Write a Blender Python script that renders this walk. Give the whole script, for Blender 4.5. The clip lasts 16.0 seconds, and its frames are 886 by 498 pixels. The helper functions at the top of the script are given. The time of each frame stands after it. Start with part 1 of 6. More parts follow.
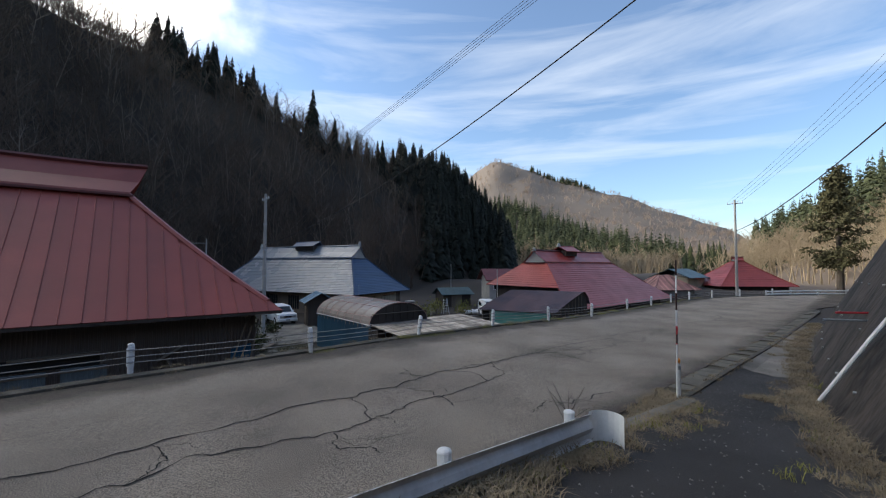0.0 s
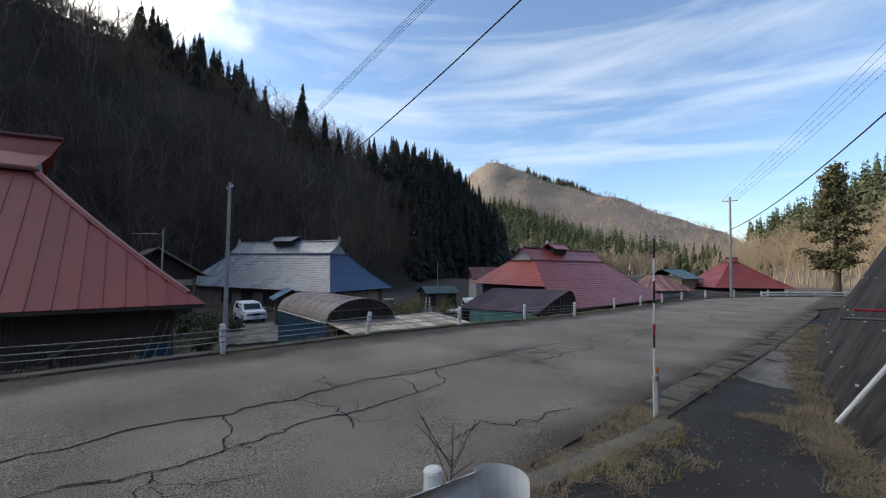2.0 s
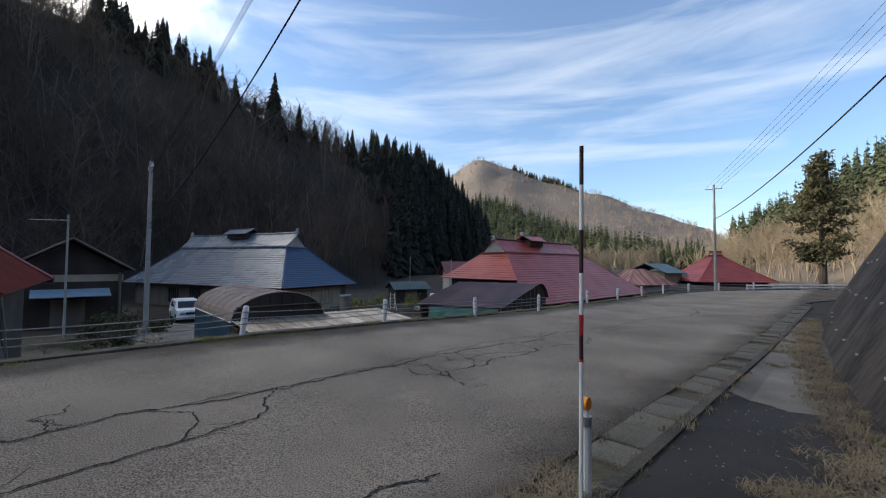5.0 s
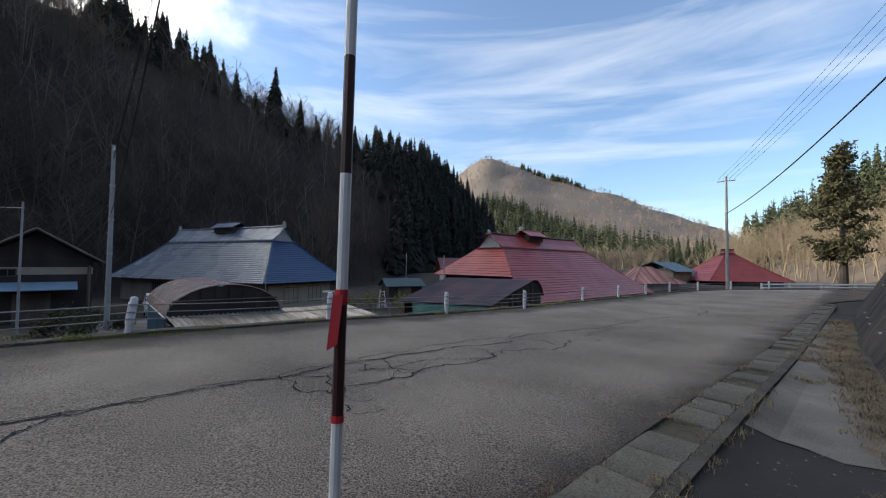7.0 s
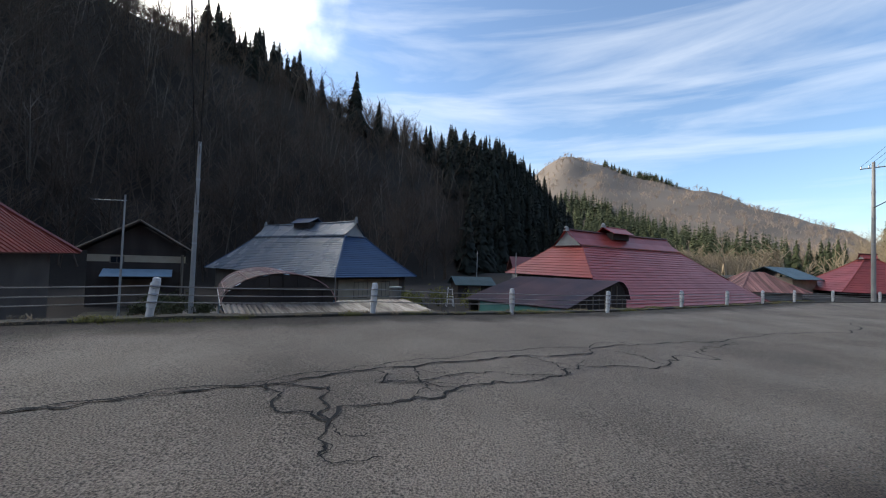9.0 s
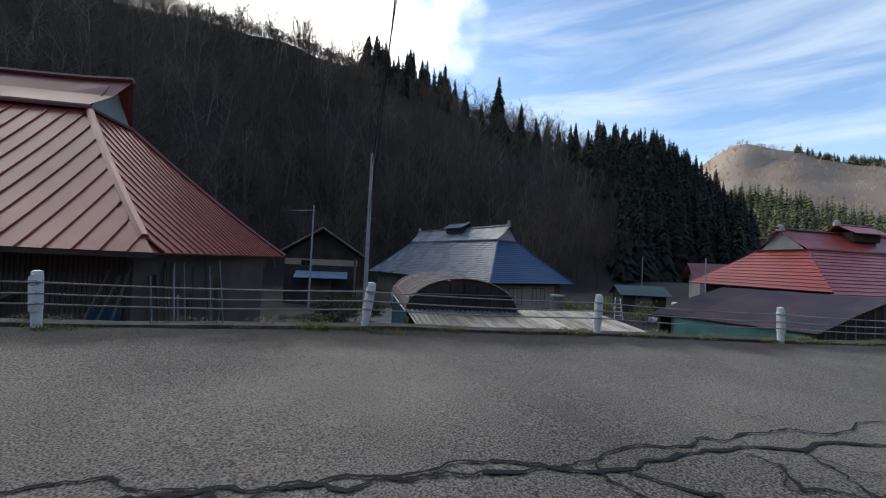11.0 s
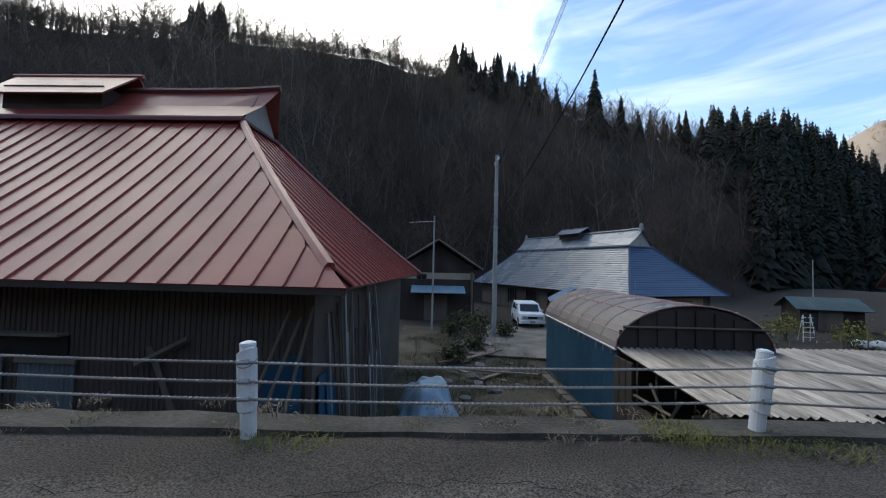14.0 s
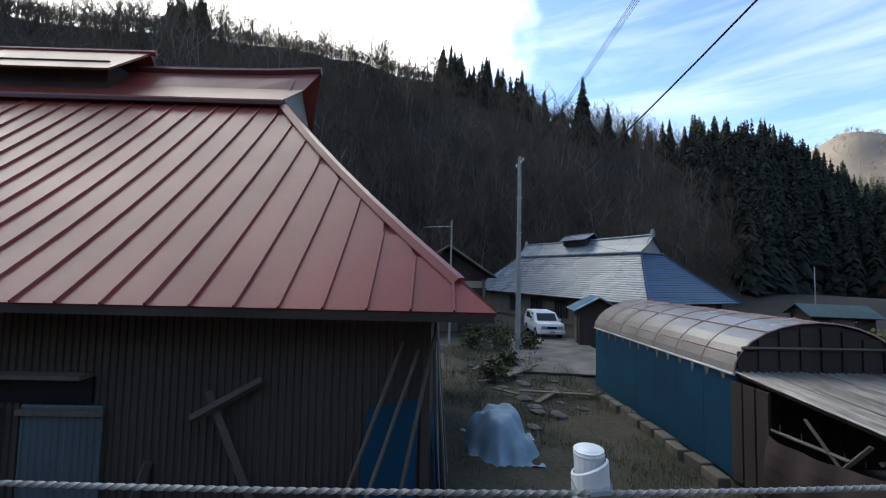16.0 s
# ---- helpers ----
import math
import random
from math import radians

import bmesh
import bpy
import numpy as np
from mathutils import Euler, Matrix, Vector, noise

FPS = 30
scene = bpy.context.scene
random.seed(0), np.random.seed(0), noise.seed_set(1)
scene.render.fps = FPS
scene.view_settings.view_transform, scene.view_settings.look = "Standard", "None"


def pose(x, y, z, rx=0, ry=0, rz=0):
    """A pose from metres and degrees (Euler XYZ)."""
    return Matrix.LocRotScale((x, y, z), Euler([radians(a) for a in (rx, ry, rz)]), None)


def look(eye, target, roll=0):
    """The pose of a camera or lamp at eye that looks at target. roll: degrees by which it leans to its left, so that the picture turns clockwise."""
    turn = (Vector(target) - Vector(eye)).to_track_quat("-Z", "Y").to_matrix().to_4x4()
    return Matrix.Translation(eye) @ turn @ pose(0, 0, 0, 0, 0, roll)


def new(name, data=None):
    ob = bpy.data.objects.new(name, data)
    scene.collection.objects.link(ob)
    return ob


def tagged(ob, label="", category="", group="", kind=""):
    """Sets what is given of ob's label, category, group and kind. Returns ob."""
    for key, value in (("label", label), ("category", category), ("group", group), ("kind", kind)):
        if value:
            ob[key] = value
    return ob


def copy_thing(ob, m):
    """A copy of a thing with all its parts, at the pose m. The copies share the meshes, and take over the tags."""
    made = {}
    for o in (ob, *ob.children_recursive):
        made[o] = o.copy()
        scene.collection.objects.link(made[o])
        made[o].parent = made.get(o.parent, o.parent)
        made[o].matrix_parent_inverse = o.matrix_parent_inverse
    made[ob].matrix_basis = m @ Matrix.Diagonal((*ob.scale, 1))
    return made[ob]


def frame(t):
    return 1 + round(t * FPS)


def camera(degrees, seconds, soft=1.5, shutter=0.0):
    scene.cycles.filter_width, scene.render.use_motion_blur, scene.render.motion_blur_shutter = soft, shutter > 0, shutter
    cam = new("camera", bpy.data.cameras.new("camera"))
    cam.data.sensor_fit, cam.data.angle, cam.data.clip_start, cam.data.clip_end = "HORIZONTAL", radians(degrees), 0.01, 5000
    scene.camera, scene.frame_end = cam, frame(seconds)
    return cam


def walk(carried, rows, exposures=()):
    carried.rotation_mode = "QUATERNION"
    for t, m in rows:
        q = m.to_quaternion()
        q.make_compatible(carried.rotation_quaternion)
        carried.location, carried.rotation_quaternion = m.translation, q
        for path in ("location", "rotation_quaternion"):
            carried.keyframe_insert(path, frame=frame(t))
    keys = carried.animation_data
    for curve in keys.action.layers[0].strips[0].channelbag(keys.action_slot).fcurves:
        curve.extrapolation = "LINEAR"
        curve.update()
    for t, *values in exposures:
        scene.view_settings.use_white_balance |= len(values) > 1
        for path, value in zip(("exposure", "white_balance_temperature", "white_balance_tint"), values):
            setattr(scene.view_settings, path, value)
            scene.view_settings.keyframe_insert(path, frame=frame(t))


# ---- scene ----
PATH = [
    (0, (-0.759, 0.035, 2.154), (-0.804, 2.033, 2.234), 0.14),
    (0.5, (-0.315, 0.560, 2.047), (-0.356, 2.558, 2.129), 0.16),
    (1, (0.049, 1.044, 1.953), (0.011, 3.042, 2.036), 0.39),
    (1.5, (0.387, 1.536, 1.893), (0.356, 3.534, 1.975), 0.47),
    (2, (0.664, 2.110, 1.778), (0.637, 4.108, 1.861), 0.68),
    (2.5, (0.997, 2.707, 1.688), (0.979, 4.705, 1.767), 0.64),
    (3, (1.345, 3.284, 1.610), (1.336, 5.282, 1.686), 0.63),
    (3.5, (1.695, 3.853, 1.523), (1.694, 5.851, 1.600), 0.48),
    (4, (2.052, 4.397, 1.435), (2.057, 6.395, 1.513), 0.44),
    (4.5, (2.448, 4.956, 1.343), (2.466, 6.954, 1.420), 0.41),
    (5, (2.858, 5.451, 1.266), (2.889, 7.449, 1.342), 0.37),
    (7.5, (4.654, 8.129, 0.853), (4.605, 10.127, 0.924), 1.00),
    (8, (4.823, 8.658, 0.775), (4.668, 10.651, 0.848), 1.12),
    (8.5, (4.803, 9.073, 0.703), (4.543, 11.055, 0.773), 1.60),
    (11, (2.431, 10.505, 0.568), (1.422, 12.230, 0.634), 2.63),
    (11.5, (1.710, 10.635, 0.644), (0.549, 12.262, 0.709), 2.61),
    (12, (1.035, 10.723, 0.677), (-0.245, 12.259, 0.741), 2.33),
    (12.5, (0.296, 10.876, 0.747), (-1.030, 12.372, 0.812), 2.05),
    (13, (-0.354, 10.923, 0.776), (-1.700, 12.400, 0.846), 1.75),
    (13.5, (-1.111, 11.035, 0.821), (-2.464, 12.507, 0.900), 1.64),
    (14, (-1.734, 11.027, 0.862), (-3.069, 12.514, 0.949), 1.38),
    (14.5, (-2.456, 11.098, 0.880), (-3.744, 12.626, 0.974), 1.10),
    (15, (-3.143, 10.987, 0.912), (-4.391, 12.546, 1.015), 1.30),
    (15.5, (-3.876, 10.962, 0.918), (-5.100, 12.540, 1.028), 1.17),
    (16, (-4.565, 10.651, 0.942), (-5.819, 12.205, 1.059), 1.35),
]
cam = camera(96.0, 16.0, 1.1)
walk(cam, [(t, look(eye, target, roll)) for t, eye, target, roll in PATH],
     [(0, 0.65, 6300, 9), (8.5, 0.65, 6300, 9), (11, 0.7, 6250, 8), (13.5, 0.87, 6200, 6), (16, 1.06, 6150, 5)])

# ---- light ----
SUN_BEARING, SUN_HEIGHT = -78.0, 23.0     # degrees, clockwise from +y; above the horizon
world = bpy.data.worlds.new("world")
scene.world = world
world.use_nodes = True
wn, wl = world.node_tree.nodes, world.node_tree.links
wn.clear()
w_out = wn.new("ShaderNodeOutputWorld")
w_bg = wn.new("ShaderNodeBackground")
w_sky = wn.new("ShaderNodeTexSky")
w_sky.sky_type = "NISHITA"
w_sky.sun_disc = False
w_sky.sun_elevation, w_sky.sun_rotation = radians(SUN_HEIGHT), radians(SUN_BEARING % 360)
w_sky.air_density, w_sky.dust_density, w_sky.ozone_density = 1.0, 0.7, 3.0
w_co = wn.new("ShaderNodeTexCoord")
w_map = wn.new("ShaderNodeMapping")
w_map.inputs["Scale"].default_value = (0.8, 1.2, 6.5)
w_map.inputs["Rotation"].default_value = (0.12, 0.1, 0.5)
w_noise = wn.new("ShaderNodeTexNoise")
w_noise.inputs["Scale"].default_value = 1.7
w_noise.inputs["Detail"].default_value = 7.0
w_noise.inputs["Roughness"].default_value = 0.55
w_noise.inputs["Distortion"].default_value = 0.4
w_ramp = wn.new("ShaderNodeValToRGB")
w_ramp.color_ramp.elements[0].position, w_ramp.color_ramp.elements[0].color = 0.5, (0.04, 0.04, 0.04, 1)
w_ramp.color_ramp.elements[1].position, w_ramp.color_ramp.elements[1].color = 0.85, (0.74, 0.74, 0.74, 1)
w_mix = wn.new("ShaderNodeMixRGB")
w_mix.inputs["Color2"].default_value = (5.2, 5.35, 5.5, 1)
w_bg.inputs["Strength"].default_value = 0.15
wl.new(w_co.outputs["Generated"], w_map.inputs["Vector"])
wl.new(w_map.outputs["Vector"], w_noise.inputs["Vector"])
wl.new(w_noise.outputs["Fac"], w_ramp.inputs["Fac"])
wl.new(w_ramp.outputs["Color"], w_mix.inputs["Fac"])
wl.new(w_sky.outputs["Color"], w_mix.inputs["Color1"])
# the bank of bright cloud that hides the sun above the ridge
w_dot = wn.new("ShaderNodeVectorMath")
w_dot.operation = "DOT_PRODUCT"
w_dot.inputs[1].default_value = (math.sin(radians(SUN_BEARING)) * 0.85, math.cos(radians(SUN_BEARING)) * 0.85, 0.53)
wl.new(w_co.outputs["Generated"], w_dot.inputs[0])
w_near = wn.new("ShaderNodeMapRange")
w_near.interpolation_type = "SMOOTHSTEP"
w_near.inputs["From Min"].default_value, w_near.inputs["From Max"].default_value = 0.58, 0.97
wl.new(w_dot.outputs["Value"], w_near.inputs["Value"])
w_puff = wn.new("ShaderNodeTexNoise")
w_puff.inputs["Scale"].default_value, w_puff.inputs["Detail"].default_value = 5.0, 6.0
wl.new(w_co.outputs["Generated"], w_puff.inputs["Vector"])
w_edge = wn.new("ShaderNodeMath")
w_edge.operation = "MULTIPLY_ADD"
wl.new(w_puff.outputs["Fac"], w_edge.inputs[0])
w_edge.inputs[1].default_value = 1.1
wl.new(w_near.outputs["Result"], w_edge.inputs[2])
w_cover = wn.new("ShaderNodeMapRange")
w_cover.interpolation_type = "SMOOTHSTEP"
w_cover.inputs["From Min"].default_value, w_cover.inputs["From Max"].default_value = 0.9, 1.5
wl.new(w_edge.outputs[0], w_cover.inputs["Value"])
w_bank = wn.new("ShaderNodeMixRGB")
w_bank.inputs["Color2"].default_value = (13.0, 12.3, 11.2, 1)
wl.new(w_cover.outputs["Result"], w_bank.inputs["Fac"])
wl.new(w_mix.outputs["Color"], w_bank.inputs["Color1"])
wl.new(w_bank.outputs["Color"], w_bg.inputs["Color"])
wl.new(w_bg.outputs["Background"], w_out.inputs["Surface"])

sun = new("sun", bpy.data.lights.new("sun", "SUN"))
sun.data.energy, sun.data.angle, sun.data.color = 3.6, radians(0.6), (1.0, 0.9, 0.76)
sb, sh = radians(SUN_BEARING), radians(SUN_HEIGHT)
sun.matrix_world = look((400 * math.sin(sb) * math.cos(sh), 400 * math.cos(sb) * math.cos(sh), 400 * math.sin(sh)), (0, 0, 0))


# ---- materials ----
def mat(name, colour, other=None, rough=0.7, metal=0.0, scale=6.0, fine=60.0, bump=0.15, spread=0.5, stretch=(1, 1, 1), pieces=0.0, alpha=0.0, grain=0.35, relief=0.02):
    """Two colours mixed by a coarse and a fine noise, with relief and uneven gloss."""
    m = bpy.data.materials.new(name)
    m.use_nodes = True
    nd, lk = m.node_tree.nodes, m.node_tree.links
    bs = nd["Principled BSDF"]
    other = other or tuple(c * 0.7 for c in colour)
    tc = nd.new("ShaderNodeTexCoord")
    mp = nd.new("ShaderNodeMapping")
    mp.inputs["Scale"].default_value = stretch
    lk.new(tc.outputs["Object"], mp.inputs["Vector"])
    n1 = nd.new("ShaderNodeTexNoise")
    n1.inputs["Scale"].default_value, n1.inputs["Detail"].default_value = scale * 0.2, 5.0
    n2 = nd.new("ShaderNodeTexNoise")
    n2.inputs["Scale"].default_value, n2.inputs["Detail"].default_value = fine, 3.0
    for k in (n1, n2):
        lk.new(mp.outputs["Vector"], k.inputs["Vector"])
    add = nd.new("ShaderNodeMath")
    add.operation = "MULTIPLY_ADD"
    lk.new(n2.outputs["Fac"], add.inputs[0])
    add.inputs[1].default_value = grain
    lk.new(n1.outputs["Fac"], add.inputs[2])
    rp = nd.new("ShaderNodeMapRange")
    rp.inputs["From Min"].default_value, rp.inputs["From Max"].default_value = 0.5 + 0.5 * grain - spread / 2, 0.5 + 0.5 * grain + spread / 2
    lk.new(add.outputs[0], rp.inputs["Value"])
    mx = nd.new("ShaderNodeMixRGB")
    mx.inputs["Color1"].default_value, mx.inputs["Color2"].default_value = (*colour, 1), (*other, 1)
    lk.new(rp.outputs["Result"], mx.inputs["Fac"])
    last = mx.outputs["Color"]
    if pieces:
        oi = nd.new("ShaderNodeObjectInfo")
        hs = nd.new("ShaderNodeHueSaturation")
        mr = nd.new("ShaderNodeMapRange")
        mr.inputs["To Min"].default_value, mr.inputs["To Max"].default_value = 1 - pieces, 1 + pieces
        lk.new(oi.outputs["Random"], mr.inputs["Value"])
        lk.new(mr.outputs["Result"], hs.inputs["Value"])
        lk.new(last, hs.inputs["Color"])
        last = hs.outputs["Color"]
    lk.new(last, bs.inputs["Base Color"])
    rr = nd.new("ShaderNodeMapRange")
    rr.inputs["To Min"].default_value, rr.inputs["To Max"].default_value = max(0.02, rough - 0.12), min(1, rough + 0.12)
    lk.new(n1.outputs["Fac"], rr.inputs["Value"])
    lk.new(rr.outputs["Result"], bs.inputs["Roughness"])
    bs.inputs["Metallic"].default_value = metal
    if bump:
        bp = nd.new("ShaderNodeBump")
        bp.inputs["Strength"].default_value, bp.inputs["Distance"].default_value = bump, relief
        lk.new(add.outputs[0], bp.inputs["Height"])
        lk.new(bp.outputs["Normal"], bs.inputs["Normal"])
    if alpha:
        bs.inputs["Transmission Weight"].default_value = alpha
    return m


M_ASPHALT = mat("asphalt", (0.43, 0.362, 0.295), (0.058, 0.049, 0.04), 0.85, scale=2.0, fine=62, bump=1.0, spread=1.0, grain=3.0, relief=0.014)
M_PATCH = mat("dark_asphalt", (0.04, 0.034, 0.03), (0.012, 0.0105, 0.0095), 0.85, scale=3.0, fine=70, bump=0.9, spread=0.8, grain=1.4, relief=0.012)
M_CRACK = mat("crack", (0.012, 0.012, 0.012), rough=0.95, bump=0)
M_CONC = mat("concrete", (0.235, 0.21, 0.18), (0.085, 0.078, 0.066), 0.9, scale=5, fine=60, bump=0.5, grain=0.7)
M_SLAB = mat("weathered_slab", (0.2, 0.175, 0.145), (0.055, 0.053, 0.038), 0.92, scale=8, fine=40, bump=0.7, grain=0.8, spread=0.6, pieces=0.25)
M_KERB = mat("mossy_concrete", (0.105, 0.092, 0.075), (0.026, 0.025, 0.018), 0.95, scale=9, fine=26, bump=0.7, grain=0.8, spread=0.6)
M_WALLCONC = mat("stained_concrete", (0.062, 0.049, 0.039), (0.0065, 0.0055, 0.005), 0.95, scale=3.5, fine=4, bump=0.9, stretch=(1, 1, 0.5), spread=0.42, grain=0.8, relief=0.08)
M_SOIL = mat("soil", (0.09, 0.073, 0.05), (0.03, 0.031, 0.016), 0.95, scale=2.5, fine=9, bump=0.8, spread=0.4, grain=0.7)
M_RED = mat("red_sheet", (0.31, 0.072, 0.052), (0.22, 0.05, 0.04), 0.34, scale=3, fine=25, bump=0.05, pieces=0.1)
M_RED2 = mat("bright_red_sheet", (0.37, 0.062, 0.048), (0.27, 0.05, 0.042), 0.36, scale=3, fine=25, bump=0.05, pieces=0.1)
M_DARKRED = mat("red_trim", (0.13, 0.03, 0.028), (0.09, 0.025, 0.025), 0.45, bump=0.05)
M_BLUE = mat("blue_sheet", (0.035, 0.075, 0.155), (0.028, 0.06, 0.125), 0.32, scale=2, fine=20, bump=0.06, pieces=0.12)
# Paler copy of the blue sheet: sky reflection put into the front's colour.
M_BLUESHEEN = mat("blue_sheet_sky_sheen", (0.2, 0.225, 0.265), (0.15, 0.175, 0.215), 0.28, scale=2, fine=20, bump=0.06, pieces=0.1)
M_TEAL = mat("teal_sheet", (0.035, 0.075, 0.08), (0.028, 0.055, 0.06), 0.45, bump=0.06, pieces=0.1)
M_RUST = mat("rusty_sheet", (0.175, 0.095, 0.088), (0.075, 0.062, 0.074), 0.5, scale=3, fine=20, bump=0.15, pieces=0.4)
M_GREYSHEET = mat("weathered_corrugated_sheet", (0.33, 0.3, 0.27), (0.1, 0.08, 0.068), 0.42, metal=0.15, scale=6, fine=9, bump=0.12, pieces=0.28, stretch=(3, 0.25, 1), spread=0.4, grain=0.7)
M_VINYL = mat("clear_vinyl", (0.4, 0.355, 0.32), (0.25, 0.22, 0.2), 0.24, scale=4, fine=14, bump=0.08)
M_PINK = mat("faded_pink_pipe", (0.45, 0.26, 0.23), (0.33, 0.19, 0.17), 0.5, bump=0.05)
M_STRIPE = mat("faded_red_corrugated", (0.42, 0.21, 0.175), (0.22, 0.11, 0.1), 0.55, scale=3, fine=20, bump=0.12, pieces=0.45)
M_BLUEWALL = mat("blue_painted_sheet", (0.014, 0.075, 0.145), (0.01, 0.052, 0.1), 0.5, scale=3, fine=20, bump=0.06, pieces=0.06)
M_DARKWOOD = mat("dark_timber", (0.06, 0.046, 0.038), (0.03, 0.023, 0.019), 0.85, scale=5, fine=40, bump=0.3, stretch=(1, 1, 0.2), pieces=0.2)
M_BROWNSHEET = mat("brown_corrugated_sheet", (0.105, 0.084, 0.072), (0.062, 0.05, 0.044), 0.6, scale=4, fine=20, bump=0.15, pieces=0.08)
M_WOOD = mat("weathered_timber", (0.2, 0.16, 0.12), (0.1, 0.08, 0.065), 0.85, scale=5, fine=40, bump=0.3, stretch=(1, 1, 0.2), pieces=0.25)
M_CREAM = mat("cream_plaster", (0.42, 0.36, 0.26), (0.3, 0.25, 0.18), 0.9, bump=0.15)
M_PLASTER = mat("grey_plaster", (0.4, 0.4, 0.38), (0.28, 0.28, 0.27), 0.9, bump=0.15)
M_WHITE = mat("white_paint", (0.82, 0.83, 0.84), (0.62, 0.63, 0.63), 0.45, scale=9, fine=30, bump=0.06)
M_GALV = mat("galvanised_steel", (0.42, 0.44, 0.47), (0.28, 0.29, 0.3), 0.42, metal=0.6, scale=8, fine=40, bump=0.06)
M_RAIL = mat("worn_white_rail", (0.7, 0.73, 0.77), (0.46, 0.48, 0.5), 0.45, metal=0.0, scale=14, fine=24, bump=0.08)
M_FLAKE = mat("bare_rusty_steel", (0.06, 0.05, 0.05), (0.03, 0.025, 0.025), 0.8, fine=60, bump=0.2)
M_CABLE = mat("steel_cable", (0.4, 0.375, 0.35), (0.2, 0.185, 0.17), 0.5, metal=0.3, fine=90, bump=0.2)
M_WIRE = mat("black_wire", (0.015, 0.015, 0.017), rough=0.6, bump=0)
M_POLE = mat("concrete_pole", (0.4, 0.39, 0.37), (0.27, 0.27, 0.26), 0.8, fine=30, bump=0.15)
M_ORANGE = mat("orange_reflector", (0.85, 0.3, 0.02), (0.75, 0.25, 0.02), 0.25, bump=0.02)
M_REDPAINT = mat("red_paint", (0.55, 0.03, 0.04), (0.42, 0.03, 0.04), 0.5, bump=0.05)
M_DARKBAND = mat("dark_red_band", (0.045, 0.012, 0.012), (0.025, 0.01, 0.01), 0.5, bump=0.05)
M_TARP = mat("green_tarpaulin", (0.06, 0.2, 0.16), (0.045, 0.15, 0.125), 0.5, scale=6, fine=12, bump=0.3)
M_BLUETARP = mat("blue_tarpaulin", (0.32, 0.42, 0.5), (0.2, 0.3, 0.38), 0.5, scale=6, fine=12, bump=0.3)
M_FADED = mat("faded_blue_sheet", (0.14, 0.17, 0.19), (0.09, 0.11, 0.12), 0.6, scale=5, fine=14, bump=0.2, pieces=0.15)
M_NET = mat("brown_net", (0.075, 0.05, 0.042), (0.045, 0.03, 0.027), 0.8, scale=6, fine=80, bump=0.4)
M_TUB = mat("blue_plastic", (0.03, 0.22, 0.6), (0.02, 0.17, 0.5), 0.4, bump=0.03)
M_GLASS = mat("dark_window_glass", (0.02, 0.024, 0.03), (0.015, 0.018, 0.02), 0.08, bump=0)
M_TYRE = mat("tyre_rubber", (0.015, 0.015, 0.015), rough=0.85, bump=0.1)
M_BARK = mat("bark", (0.1, 0.08, 0.065), (0.06, 0.05, 0.04), 0.95, fine=20, bump=0.4)
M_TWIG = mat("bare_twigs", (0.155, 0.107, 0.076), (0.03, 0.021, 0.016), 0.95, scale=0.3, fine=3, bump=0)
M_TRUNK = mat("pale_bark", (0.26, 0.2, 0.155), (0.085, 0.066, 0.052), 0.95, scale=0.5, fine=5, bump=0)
# Twigs of the far slopes are paler: their sunlight is put into the colour.
M_TWIGLIT = mat("pale_sunlit_twigs", (0.36, 0.29, 0.195), (0.28, 0.22, 0.15), 0.95, scale=0.3, fine=3, bump=0)
M_TWIGBROWNLIT = mat("brown_sunlit_twigs", (0.42, 0.33, 0.26), (0.26, 0.2, 0.155), 0.95, scale=0.3, fine=3, bump=0)
# Cedar foliage in two tones: near hill's shade and far sunlight put into colour.
M_CEDARSHADE = mat("shaded_cedar_foliage", (0.01, 0.0135, 0.006), (0.0045, 0.0065, 0.003), 0.97, scale=1.5, fine=6, bump=0)
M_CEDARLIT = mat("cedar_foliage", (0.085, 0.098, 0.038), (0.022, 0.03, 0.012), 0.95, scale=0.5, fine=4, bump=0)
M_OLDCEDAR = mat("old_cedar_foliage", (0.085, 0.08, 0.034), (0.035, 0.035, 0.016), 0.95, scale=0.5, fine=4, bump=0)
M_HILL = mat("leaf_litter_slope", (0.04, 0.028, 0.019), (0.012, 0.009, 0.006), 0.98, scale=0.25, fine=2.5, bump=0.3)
M_STRAW = mat("dry_grass", (0.32, 0.25, 0.155), (0.11, 0.084, 0.054), 0.95, scale=4, fine=30, bump=0)
M_GRASS = mat("green_grass", (0.26, 0.25, 0.055), (0.11, 0.11, 0.032), 0.95, scale=4, fine=30, bump=0)
M_YARD = mat("dull_green_weeds", (0.075, 0.085, 0.03), (0.05, 0.045, 0.022), 0.95, scale=3, fine=20, bump=0)
M_RUBBLE = mat("stone", (0.2, 0.19, 0.17), (0.1, 0.1, 0.09), 0.9, fine=30, bump=0.4, pieces=0.3)

# Ground tone by place: near hill dark as shaded, far slopes painted as sunlit.
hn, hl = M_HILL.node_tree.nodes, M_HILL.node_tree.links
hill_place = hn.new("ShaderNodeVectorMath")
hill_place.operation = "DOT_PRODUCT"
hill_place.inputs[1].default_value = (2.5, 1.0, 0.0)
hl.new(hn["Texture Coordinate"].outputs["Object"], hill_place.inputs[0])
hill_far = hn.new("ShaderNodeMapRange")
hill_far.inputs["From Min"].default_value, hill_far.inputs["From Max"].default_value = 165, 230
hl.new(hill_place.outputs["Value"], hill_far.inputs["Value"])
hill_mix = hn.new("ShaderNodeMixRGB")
hill_mix.inputs["Color2"].default_value = (0.15, 0.122, 0.1, 1)     # dry open ground beyond the wood, its sunlit tone put into the colour
